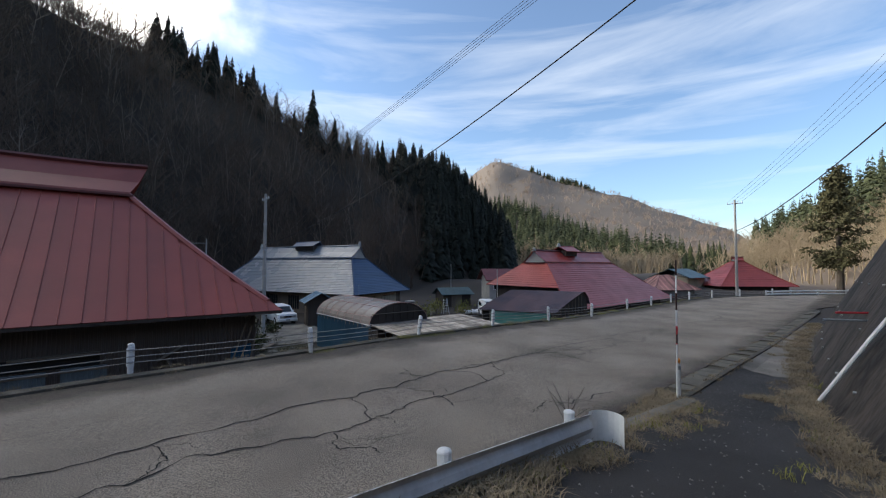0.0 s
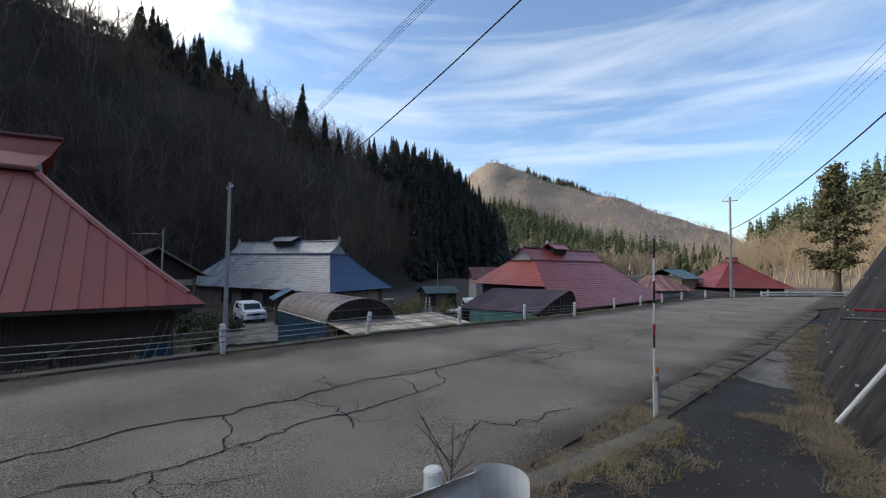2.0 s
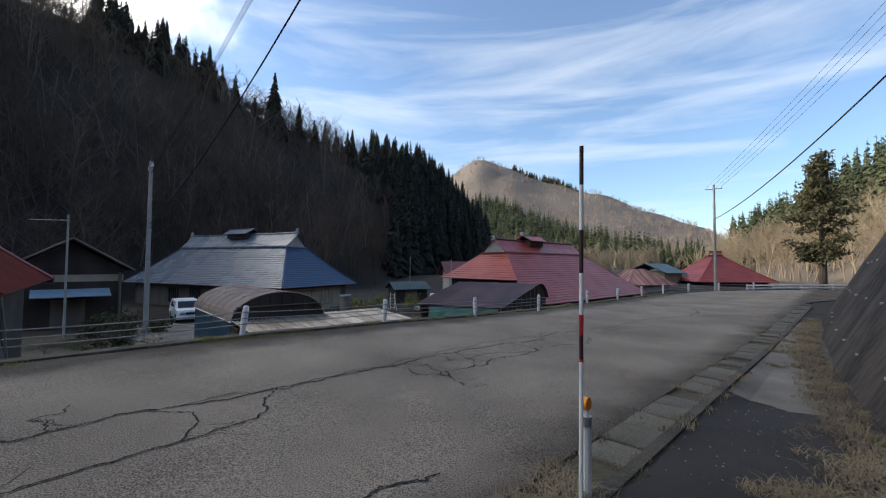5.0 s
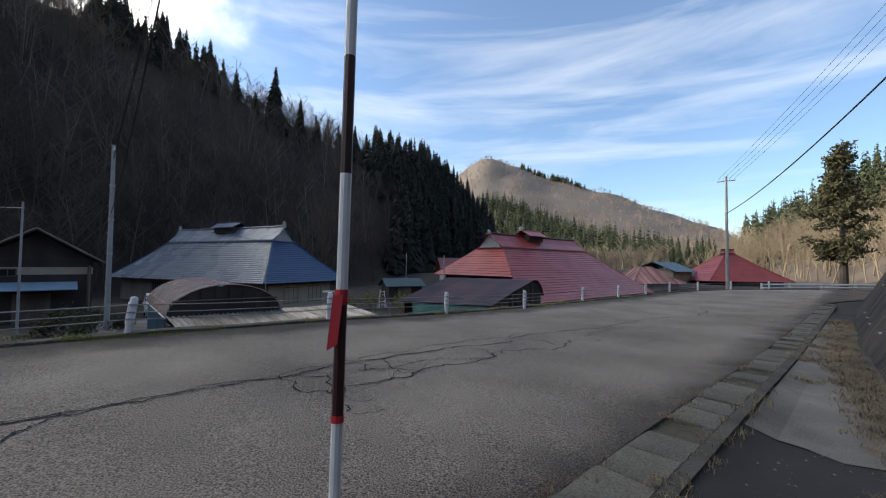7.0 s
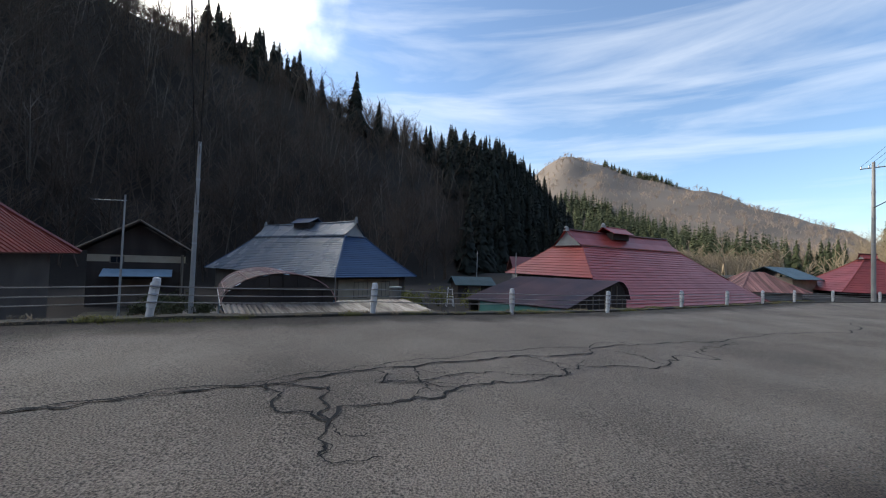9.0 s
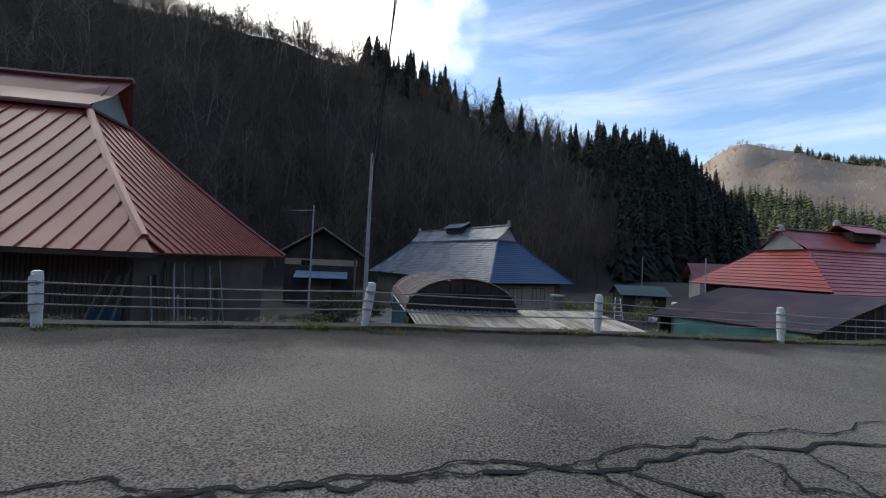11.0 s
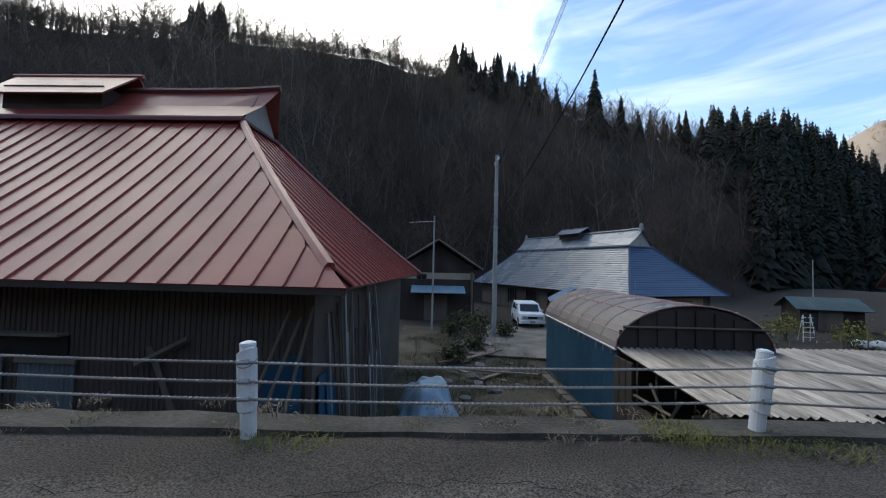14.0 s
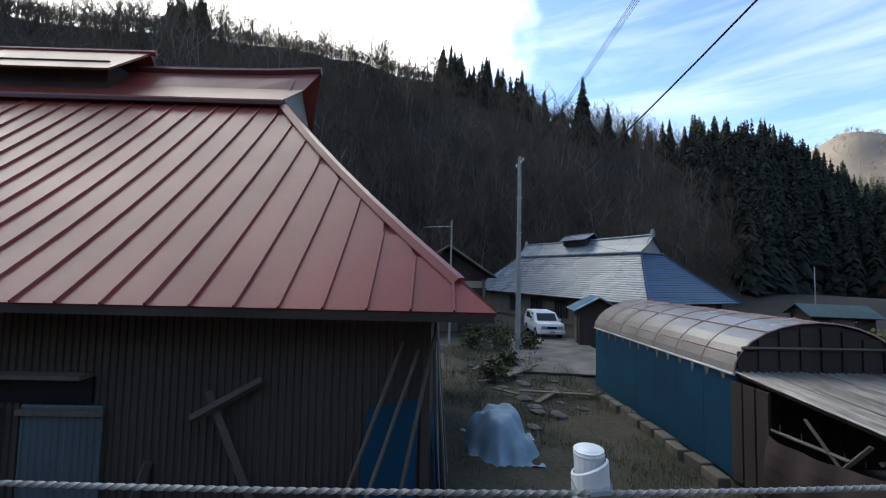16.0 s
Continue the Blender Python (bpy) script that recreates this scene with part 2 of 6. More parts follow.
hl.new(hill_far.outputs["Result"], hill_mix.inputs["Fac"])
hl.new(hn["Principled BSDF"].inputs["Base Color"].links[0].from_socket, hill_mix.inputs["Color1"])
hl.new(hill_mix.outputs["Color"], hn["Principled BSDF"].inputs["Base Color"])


# ---- helpers of this scene ----
PHI = radians(44)
U, N = Vector((math.cos(PHI), math.sin(PHI), 0)), Vector((-math.sin(PHI), math.cos(PHI), 0))
ORG = Vector((-5.17, 12.6, 0))


def soiled_edges():
    """Damp soil washed over the asphalt along both sides of the road, with ragged borders."""
    nd, lk = M_ASPHALT.node_tree.nodes, M_ASPHALT.node_tree.links
    tc, bs = nd["Texture Coordinate"], nd["Principled BSDF"]
    across = nd.new("ShaderNodeVectorMath")
    across.operation = "DOT_PRODUCT"
    across.inputs[1].default_value = N
    lk.new(tc.outputs["Object"], across.inputs[0])
    rag = nd.new("ShaderNodeTexNoise")
    rag.inputs["Scale"].default_value, rag.inputs["Detail"].default_value = 0.9, 6.0
    lk.new(tc.outputs["Object"], rag.inputs["Vector"])
    w = nd.new("ShaderNodeMath")
    w.operation = "MULTIPLY_ADD"
    w.inputs[1].default_value = 1.3
    lk.new(rag.outputs["Fac"], w.inputs[0])
    lk.new(across.outputs["Value"], w.inputs[2])
    base = ORG.dot(N) + 0.65
    amounts = []
    for lo, hi in ((base - 1.45, base - 0.6), (base - 7.8, base - 8.8)):
        m = nd.new("ShaderNodeMapRange")
        m.interpolation_type = "SMOOTHSTEP"
        m.inputs["From Min"].default_value, m.inputs["From Max"].default_value = lo, hi
        lk.new(w.outputs[0], m.inputs["Value"])
        amounts.append(m)
    both = nd.new("ShaderNodeMath")
    both.operation = "MAXIMUM"
    for k, m in enumerate(amounts):
        lk.new(m.outputs["Result"], both.inputs[k])
    dirt = nd.new("ShaderNodeMixRGB")
    dirt.blend_type = "MULTIPLY"
    dirt.inputs["Color2"].default_value = (0.34, 0.32, 0.3, 1)
    lk.new(both.outputs[0], dirt.inputs["Fac"])
    lk.new(bs.inputs["Base Color"].links[0].from_socket, dirt.inputs["Color1"])
    lk.new(dirt.outputs["Color"], bs.inputs["Base Color"])


soiled_edges()


def rs(s, w, z=0.0):
    """A point at s metres along the road from the rail post in front of the big house, and w metres towards the valley."""
    p = ORG + U * s + N * w
    return Vector((p.x, p.y, z))


def axes(p, turn=44.0):
    """A frame at p whose x axis points along the bearing turn (degrees from +x, counter-clockwise)."""
    return Matrix.Translation(p) @ Matrix.Rotation(radians(turn), 4, "Z")


def part(name, bm, material, parent=None, label=""):
    me = bpy.data.meshes.new(name)
    bmesh.ops.recalc_face_normals(bm, faces=bm.faces)
    bm.to_mesh(me)
    bm.free()
    me.materials.append(material)
    ob = new(name, me)
    if parent is not None:
        ob.parent = parent
    if label:
        ob["label"] = label
    return ob


def shared(name, me, material, parent, m=None):
    ob = new(name, me)
    if not me.materials:
        me.materials.append(material)
    ob.parent = parent
    if m is not None:
        ob.matrix_basis = m
    return ob


def thing(name, m, label, category, group="", kind=""):
    ob = new(name)
    ob.empty_display_size = 0.2
    ob.matrix_world = m
    return tagged(ob, label, category, group, kind)


def box(bm, a, b, bevel=0.0):
    """An upright box between two corners."""
    (x0, y0, z0), (x1, y1, z1) = a, b
    vs = [bm.verts.new(p) for p in ((x0, y0, z0), (x1, y0, z0), (x1, y1, z0), (x0, y1, z0), (x0, y0, z1), (x1, y0, z1), (x1, y1, z1), (x0, y1, z1))]
    fs = [bm.faces.new([vs[i] for i in q]) for q in ((3, 2, 1, 0), (4, 5, 6, 7), (0, 1, 5, 4), (1, 2, 6, 5), (2, 3, 7, 6), (3, 0, 4, 7))]
    if bevel:
        bmesh.ops.bevel(bm, geom=list({e for f in fs for e in f.edges}), offset=bevel, segments=1, affect="EDGES")
    return bm


def cube(a, b, bevel=0.0):
    return box(bmesh.new(), a, b, bevel)


def tube(bm, pts, r, sides=8, r_end=None, cap=True):
    """A round bar along a line of points."""
    pts = [Vector(p) for p in pts]
    r_end = r if r_end is None else r_end
    rings = []
    for i, p in enumerate(pts):
        d = (pts[min(i + 1, len(pts) - 1)] - pts[max(i - 1, 0)]).normalized()
        side = d.cross(Vector((0, 0, 1)) if abs(d.z) < 0.9 else Vector((1, 0, 0))).normalized()
        up = side.cross(d)
        k = r + (r_end - r) * i / max(1, len(pts) - 1)
        rings.append([bm.verts.new(p + (side * math.cos(a) + up * math.sin(a)) * k) for a in (2 * math.pi * j / sides for j in range(sides))])
    for a, b in zip(rings, rings[1:]):
        for j in range(sides):
            bm.faces.new((a[j], a[(j + 1) % sides], b[(j + 1) % sides], b[j]))
    if cap:
        bm.faces.new(rings[0][::-1])
        bm.faces.new(rings[-1])
    return bm


def bar(pts, r, sides=8, r_end=None):
    return tube(bmesh.new(), pts, r, sides, r_end)


def sheet(quad, thick=0.02, rows=1):
    """A flat plate of some thickness on four corners, in order round it."""
    bm = bmesh.new()
    q = [Vector(p) for p in quad]
    nrm = (q[1] - q[0]).cross(q[3] - q[0]).normalized() * thick
    vs = [bm.verts.new(p) for p in q] + [bm.verts.new(p - nrm) for p in q]
    for f in ((0, 1, 2, 3), (7, 6, 5, 4), (0, 4, 5, 1), (1, 5, 6, 2), (2, 6, 7, 3), (3, 7, 4, 0)):
        bm.faces.new([vs[i] for i in f])
    return bm


def smooth(x):
    x = min(1.0, max(0.0, x))
    return x * x * (3 - 2 * x)


def lerp(table, x):
    if x <= table[0][0]:
        return table[0][1]
    for (a, p), (b, q) in zip(table, table[1:]):
        if x <= b:
            return p + (q - p) * (x - a) / (b - a)
    return table[-1][1]


# ---- ground ----
CENTRE = Vector((-1.0, 8.0, 1.0))
# bearing: foot, crest (metres from CENTRE), height of the crest in degrees, trees left out
NEAR_HILL = [(-125, 60, 120, 10.1), (-110, 46, 100, 19.1), (-97, 44, 98, 20.1), (-84, 44, 95, 22.6), (-71, 46, 95, 26.4), (-57, 50, 98, 26.5), (-50, 54, 103, 26.6), (-40, 58, 106, 25.3), (-34, 60, 108, 23.4), (-28, 61, 110, 20.9),
             (-20, 63, 114, 18.7), (-12, 68, 124, 15.5), (-7, 74, 134, 13.8), (-2, 84, 146, 13), (3, 100, 156, 9.5), (6.5, 112, 160, 5.5), (9, 118, 165, 0.5), (12, 120, 170, -1)]
FAR_HILL = [(-12, 200, 520, 7.8), (0, 200, 520, 9.9), (3, 200, 520, 13.0), (6.5, 200, 520, 15.3), (8.5, 200, 520, 14.6), (11, 190, 500, 13.5), (16, 190, 480, 11.5), (23, 185, 460, 9.4), (28, 180, 440, 7.3), (35, 180, 420, 4.4), (38, 180, 400, 2.5), (50, 180, 400, 1.5)]
RIGHT_HILL = [(30, 170, 260, 0), (35.5, 160, 250, 0.2), (37.5, 120, 230, 1.5), (42, 105, 220, 4.2), (47, 95, 200, 6.8), (52, 80, 180, 9.5), (60, 50, 150, 14), (75, 30, 120, 20), (100, 17, 100, 24), (134, 13, 90, 26), (180, 16, 95, 24), (205, 25, 110, 16), (220, 60, 150, 6), (235, 70, 150, 5)]


def ridge(tab, b, d):
    if not tab[0][0] <= b <= tab[-1][0]:
        return -9.0
    f, c = lerp([(k[0], k[1]) for k in tab], b), lerp([(k[0], k[2]) for k in tab], b)
    top = 1 + c * math.tan(radians(lerp([(k[0], k[3]) for k in tab], b)))
    if d < f:
        return -9.0
    if d < c:
        x = (d - f) / (c - f)
        return -3.4 + (top + 3.4) * (0.75 * x + 0.25 * smooth(x))
    return top - (d - c) * 0.12


def road_z(s):
    return lerp([(-40, -0.6), (-4, -0.68), (0, -0.7), (4.5, -0.72), (9, -0.82), (13.5, -0.98), (18, -1.08), (30, -1.2), (60, -1.25), (110, -0.9)], s)


def cross_z(w):
    """The crown of the road, rising to the kerb on the valley side."""
    return 0.03 * (1 - ((w + 4.4) / 4.4) ** 2) + 0.12 * smooth((w + 2.6) / 2.4)


def bend(s):
    """How far the road's line has swung away from the straight by s metres."""
    return 0.0 if s < 34 else -((s - 34) ** 2) / 62.0


def ramp_z(s):
    return lerp([(-30, 2.4), (-12, 1.3), (-5.6, 0.62), (-3, 0.3), (0.76, -0.24), (4.4, -0.66), (9, -0.93), (14, -1.03), (24, -1.17), (60, -1.28)], s)


def height(x, y):
    dx, dy = x - CENTRE.x, y - CENTRE.y
    d, b = math.hypot(dx, dy), math.degrees(math.atan2(dx, dy))
    p = Vector((x, y, 0)) - ORG
    s, w = p.dot(U), p.dot(N)
    w -= bend(min(s, 75)) if s > 0 else 0
    base = -3.35 + 0.12 * noise.noise((x * 0.15, y * 0.15, 0))
    if w < 0.9:
        base = -1.9
    elif s > 40:
        base = -3.35 + 2.0 * smooth((s - 40) / 25)
    if w < -8.3 and s > 24:
        base = road_z(s) - 0.06
    z = max(base, ridge(NEAR_HILL, b, d), ridge(FAR_HILL, b, d), ridge(RIGHT_HILL, b, d), ridge(RIGHT_HILL, b + 360, d))
    if d > 40:
        z += (1.5 + d * 0.008) * noise.noise((x * 0.03, y * 0.03, 3)) * smooth((d - 40) / 60)
    return z


def build_ground():
    radii, r = [], 0.8
    while r < 2500:
        radii.append(r)
        r *= 1.045
    turns = 300
    verts, faces = [], []
    for r in radii:
        for k in range(turns):
            a = 2 * math.pi * k / turns
            x, y = CENTRE.x + r * math.sin(a), CENTRE.y + r * math.cos(a)
            verts.append((x, y, height(x, y)))
    for i in range(len(radii) - 1):
        for k in range(turns):
            k1 = (k + 1) % turns
            faces.append((i * turns + k, (i + 1) * turns + k, (i + 1) * turns + k1, i * turns + k1))
    me = bpy.data.meshes.new("ground")
    me.from_pydata(verts, [], faces)
    me.polygons.foreach_set("use_smooth", [True] * len(faces))
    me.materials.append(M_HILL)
    tagged(new("ground", me), "brown leaf-littered valley floor and hillsides", "ground", kind="structure")


build_ground()


def strip(name, rows, material, label, category, thick=0.25):
    """A long surface through rows of points across the road, closed below."""
    bm = bmesh.new()
    top = [[bm.verts.new(p) for p in row] for row in rows]
    for a, b in zip(top, top[1:]):
        for j in range(len(a) - 1):
            bm.faces.new((a[j], a[j + 1], b[j + 1], b[j]))
    low = [[bm.verts.new((row[k].x, row[k].y, row[k].z - thick)) for k in (0, -1)] for row in rows]
    for i in range(len(rows) - 1):
        bm.faces.new((top[i][0], top[i + 1][0], low[i + 1][0], low[i][0]))
        bm.faces.new((top[i][-1], low[i][1], low[i + 1][1], top[i + 1][-1]))
    ob = part(name, bm, material)
    return tagged(ob, label, category, kind="structure")


def road_point(s, w, z):
    """Like rs, but w follows the road round its far bend."""
    if s <= 34:
        return rs(s, w, z)
    d = Vector((1, -2 * (s - 34) / 62.0)).normalized()
    p = rs(s, bend(s), z)
    return p + (U * -d.y + N * d.x) * w


S_ROAD = [-40 + 1.0 * i for i in range(130)]
strip("road", [[road_point(s, w, road_z(s) + cross_z(w) + 0.006 * noise.noise((s * 0.6, w * 0.6, 0))) for w in (0.05, -0.7, -1.6, -2.6, -3.6, -4.4, -5.4, -6.5, -7.6, -8.65)] for s in S_ROAD],
      M_ASPHALT, "cracked grey asphalt road through the village", "road")
S_PATH = [-30 + 0.5 * i for i in range(120)]


def wall_w(s):
    return lerp([(-30, -17.9), (-12, -14.5), (0.5, -12.4), (6, -11.2), (13, -10.4), (19, -10.0), (26, -9.9), (34, -9.95), (39, -10.3), (44, -11.5), (60, -14)], s)


def path_z(s, w):
    return ramp_z(s) if w < -9.7 else ramp_z(s) + (road_z(s) + 0.02 - ramp_z(s)) * smooth((w + 9.7) / 0.5)


strip("pavement", [[rs(s, w, path_z(s, w) + 0.008 * noise.noise((s * 0.8, w * 0.8, 5))) for w in (-9.15, -9.3, -9.45, -9.6, -9.75, -10.2, -10.8, -11.4 if wall_w(s) < -11.6 else -11.0, min(wall_w(s) + 0.05, -11.1))] for s in S_PATH],
      M_PATCH, "dark asphalt lane sloping down beside the retaining wall", "lane", 0.6)
tagged(part("earth_bank", sheet([rs(-30, -9.75, -1.5), rs(60, -9.75, -1.5), rs(60, -19, -1.5), rs(-30, -19, -1.5)], 0.1), M_SOIL), "packed earth under the lane", "earth", kind="structure")


def retaining_wall():
    bm = bmesh.new()
    ss = [-30 + 0.75 * i for i in range(98)]
    top_z = 10.5
    rows = []
    for s in ss:
        w0, z0 = wall_w(s), ramp_z(s) - 0.3
        row = []
        for k in range(13):
            z = z0 + (top_z - z0) * k / 12
            row.append(bm.verts.new(rs(s, w0 - 0.52 * (z - z0) + 0.05 * noise.noise((s * 0.9, z * 0.9, 1)), z)))
        row.append(bm.verts.new(rs(s, w0 - 0.52 * (top_z - z0) - 1.2, top_z + 0.15)))
        row.append(bm.verts.new(rs(s, w0 - 0.52 * (top_z - z0) - 1.2, z0)))
        rows.append(row)
    for a, b in zip(rows, rows[1:]):
        for j in range(len(a) - 1):
            bm.faces.new((a[j], a[j + 1], b[j + 1], b[j]))
    bm.faces.new(rows[-1])
    bm.faces.new(rows[0][::-1])
    tagged(part("wall_hillside", bm, M_WALLCONC), "leaning black-stained concrete retaining wall beside the lane", "retaining wall", kind="structure")


retaining_wall()


def kerb_wall():
    """The concrete cap along the valley side on which the rail posts stand, with its drop to the yards below."""
    bm = bmesh.new()
    rows = []
    for i in range(240):
        s = -40 + 0.4 * i
        z = road_z(s) + 0.17 + 0.03 * noise.noise((s * 0.5, 0, 7))
        rows.append([bm.verts.new(road_point(s, w, zz)) for w, zz in ((-0.12 + 0.07 * noise.noise((s * 1.3, 2, 0)), z - 0.2), (-0.08 + 0.05 * noise.noise((s * 1.3, 2, 0)), z), (0.28 + 0.08 * noise.noise((s * 1.7, 3, 0)), z), (0.34, z - 0.1), (0.8, -3.6))])
    for a, b in zip(rows, rows[1:]):
        for j in range(4):
            bm.faces.new((a[j], a[j + 1], b[j + 1], b[j]))
    tagged(part("wall_roadside", bm, M_KERB), "worn concrete kerb and bank along the valley edge", "kerb", kind="structure")


kerb_wall()


# ---- houses ----
def slope(house, name, low, high, material, mode, step, flare=0.14, label=""):
    """One side of a hipped roof between its eave (low: two points) and its upper edge (high: two points), laid in
    upright seamed sheets or in level courses; each sheet is a part."""
    a, b, c, d = Vector(low[0]), Vector(low[1]), Vector(high[1]), Vector(high[0])
    along = (b - a).normalized()
    length = (b - a).length
    rise = c.z - b.z

    def at(x, v):
        """x metres along the eave, v from eave to top, kept between the hips."""
        lo, hi = (d - a).dot(along) * v, length + (c - b).dot(along) * v
        foot = a + along * min(max(x, lo), hi)
        up = (d - a) - along * (d - a).dot(along)
        p = foot + up * v
        p.z = a.z + rise * (v - flare * v * (1 - v)) + 0.0
        return p
    face = along.cross((d - a)).normalized()
    rows = 6
    whole = bmesh.new()
    grid = [[whole.verts.new(at((d - a).dot(along) * v + (length + (c - b).dot(along) * v - (d - a).dot(along) * v) * i / 12, v) - face * 0.05) for i in range(13)] for v in (k / rows for k in range(rows + 1))]
    for r0, r1 in zip(grid, grid[1:]):
        for i in range(12):
            whole.faces.new((r0[i], r0[i + 1], r1[i + 1], r1[i]))
    deck = part(name, whole, material, house, label)
    if mode == "seam":
        count = max(1, round(length / step))
        for k in range(count):
            x0, x1 = length * k / count, length * (k + 1) / count
            bm = bmesh.new()
            prev = None
            for r in range(rows * 2 + 1):
                v = r / (rows * 2)
                ps = [at(x0, v), at(x0 + 0.006, v) + face * 0.036, at(x0 + 0.026, v) + face * 0.036, at(x0 + 0.034, v), at(x1, v)]
                if (ps[4] - ps[0]).length < 0.02:
                    break
                row = [bm.verts.new(p) for p in ps]
                if prev:
                    for j in range(4):
                        bm.faces.new((prev[j], prev[j + 1], row[j + 1], row[j]))
                else:
                    low_row = [bm.verts.new(p - face * 0.06) for p in ps]
                    for j in range(4):
                        bm.faces.new((low_row[j], low_row[j + 1], row[j + 1], row[j]))
                prev = row
            part("roof_sheet", bm, material, deck)
    else:
        count = max(2, round((c - b).length / step))
        for k in range(count):
            v0, v1 = k / count, (k + 1) / count
            bm = bmesh.new()
            lo0, hi0 = (d - a).dot(along) * v0, length + (c - b).dot(along) * v0
            lo1, hi1 = (d - a).dot(along) * v1, length + (c - b).dot(along) * v1
            n = 8
            prev = None
            for i in range(n + 1):
                f = i / n
                p0, p1 = at(lo0 + (hi0 - lo0) * f, v0), at(lo1 + (hi1 - lo1) * f, v1)
                row = [bm.verts.new(p0 - face * 0.03), bm.verts.new(p0 + face * 0.035), bm.verts.new(p1 + face * 0.004)]
                if prev:
                    for j in range(2):
                        bm.faces.new((prev[j], row[j], row[j + 1], prev[j + 1]))
                prev = row
            part("roof_course", bm, material, deck)
    return deck


def hips(house, pairs, material, r=0.09):
    for p, q in pairs:
        p, q = Vector(p), Vector(q)
        bm = bmesh.new()
        pts = []
        for i in range(7):
            v = i / 6
            m = p.lerp(q, v)
            m.z = p.z + (q.z - p.z) * (v - 0.14 * v * (1 - v)) + 0.03
            pts.append(m)
        tube(bm, pts, r, 6)
        part("hip_cap", bm, material, house)


def ridge_cap(house, x0, x1, y, half, z0, z1, material, flip=0.45, label=""):
    """The saddle that rides on a thatched roof's crown: two steep sides that flare out at its ends, with a ridge board."""
    for sgn, nm in ((-1, "ridge_side"), (1, "ridge_side")):
        bm = bmesh.new()
        prev = None
        for i in range(11):
            f = i / 10
            out = flip * (abs(2 * f - 1) ** 6)
            xa = x0 + (x1 - x0) * f
            xt = x0 - flip * 1.1 + (x1 - x0 + flip * 2.2) * f
            row = [bm.verts.new((xa, y + sgn * half, z0)), bm.verts.new((xa, y + sgn * half * 0.98, z0 + 0.1)), bm.verts.new(((xa + xt) / 2, y + sgn * half * 0.45, z0 + (z1 - z0) * 0.5)), bm.verts.new((xt, y, z1 + 0.22 * out))]
            if prev:
                for j in range(3):
                    bm.faces.new((prev[j], row[j], row[j + 1], prev[j + 1]))
            prev = row
        part(nm, bm, material, house, label)
    bm = bmesh.new()
    pts = [(x0 - flip * 1.1 + (x1 - x0 + flip * 2.2) * i / 10, y, z1 + 0.05 + 0.22 * flip * (abs(2 * i / 10 - 1) ** 6)) for i in range(11)]
    tube(bm, pts, 0.1, 6)
    part("ridge_board", bm, M_DARKRED if material in (M_RED, M_RED2) else material, house)
    for xe in (x0 + 0.05, x1 - 0.05):
        bm = bmesh.new()
        vs = [bm.verts.new(p) for p in ((xe, y - half * 0.9, z0), (xe, y + half * 0.9, z0), (xe, y + half * 0.1, z1 - 0.05), (xe, y - half * 0.1, z1 - 0.05))]
        bm.faces.new(vs)
        part("gable_board", bm, M_PLASTER, house, "pale plastered gable under the ridge")
    bm = box(bmesh.new(), (x0 - 0.1, y - half - 0.12, z0 - 0.08), (x1 + 0.1, y + half + 0.12, z0 + 0.0))
    part("ridge_base", bm, M_DARKRED if material in (M_RED, M_RED2) else material, house)


def dormer(house, x0, x1, y, half, z0, z1, material, drop=0.25):
    """The small raised smoke vent on the ridge."""
    d = part("smoke_vent", cube((x0 + 0.3, y - half * 0.7, z0 - 0.3), (x1 - 0.3, y + half * 0.7, z0 + 0.45 * (z1 - z0))), M_DARKWOOD, house, "dark slatted smoke vent")
    for sgn in (-1, 1):
        part("vent_roof", sheet([(x0, y + sgn * half, z0 + drop * (z1 - z0)), (x1, y + sgn * half, z0 + drop * (z1 - z0)), (x1 + 0.15, y, z1), (x0 - 0.15, y, z1)], 0.05 * sgn), material, d)
    part("vent_ridge", bar([(x0 - 0.3, y, z1 + 0.06), (x1 + 0.3, y, z1 + 0.06)], 0.07, 6), material, d)
    for i in range(int((x1 - x0) / 0.4)):
        xx = x0 + 0.4 + 0.4 * i
        for sgn in (-1,):
            part("vent_seam", bar([(xx, y + sgn * half, z0 + drop * (z1 - z0) + 0.02), (xx, y, z1 + 0.02)], 0.02, 4), material, d)


def walls(house, x0, x1, y0, y1, top, material, label=""):
    """Four outside walls of boards, each with its own battens."""
    t = 0.16
    for nm, a, b in (("wall_front", (x0, y0, 0), (x1, y0 + t, top)), ("wall_back", (x0, y1 - t, 0), (x1, y1, top)), ("wall_side", (x0, y0 + t, 0), (x0 + t, y1 - t, top)), ("wall_side", (x1 - t, y0 + t, 0), (x1, y1 - t, top))):
        part(nm, cube(a, b), material, house, label)


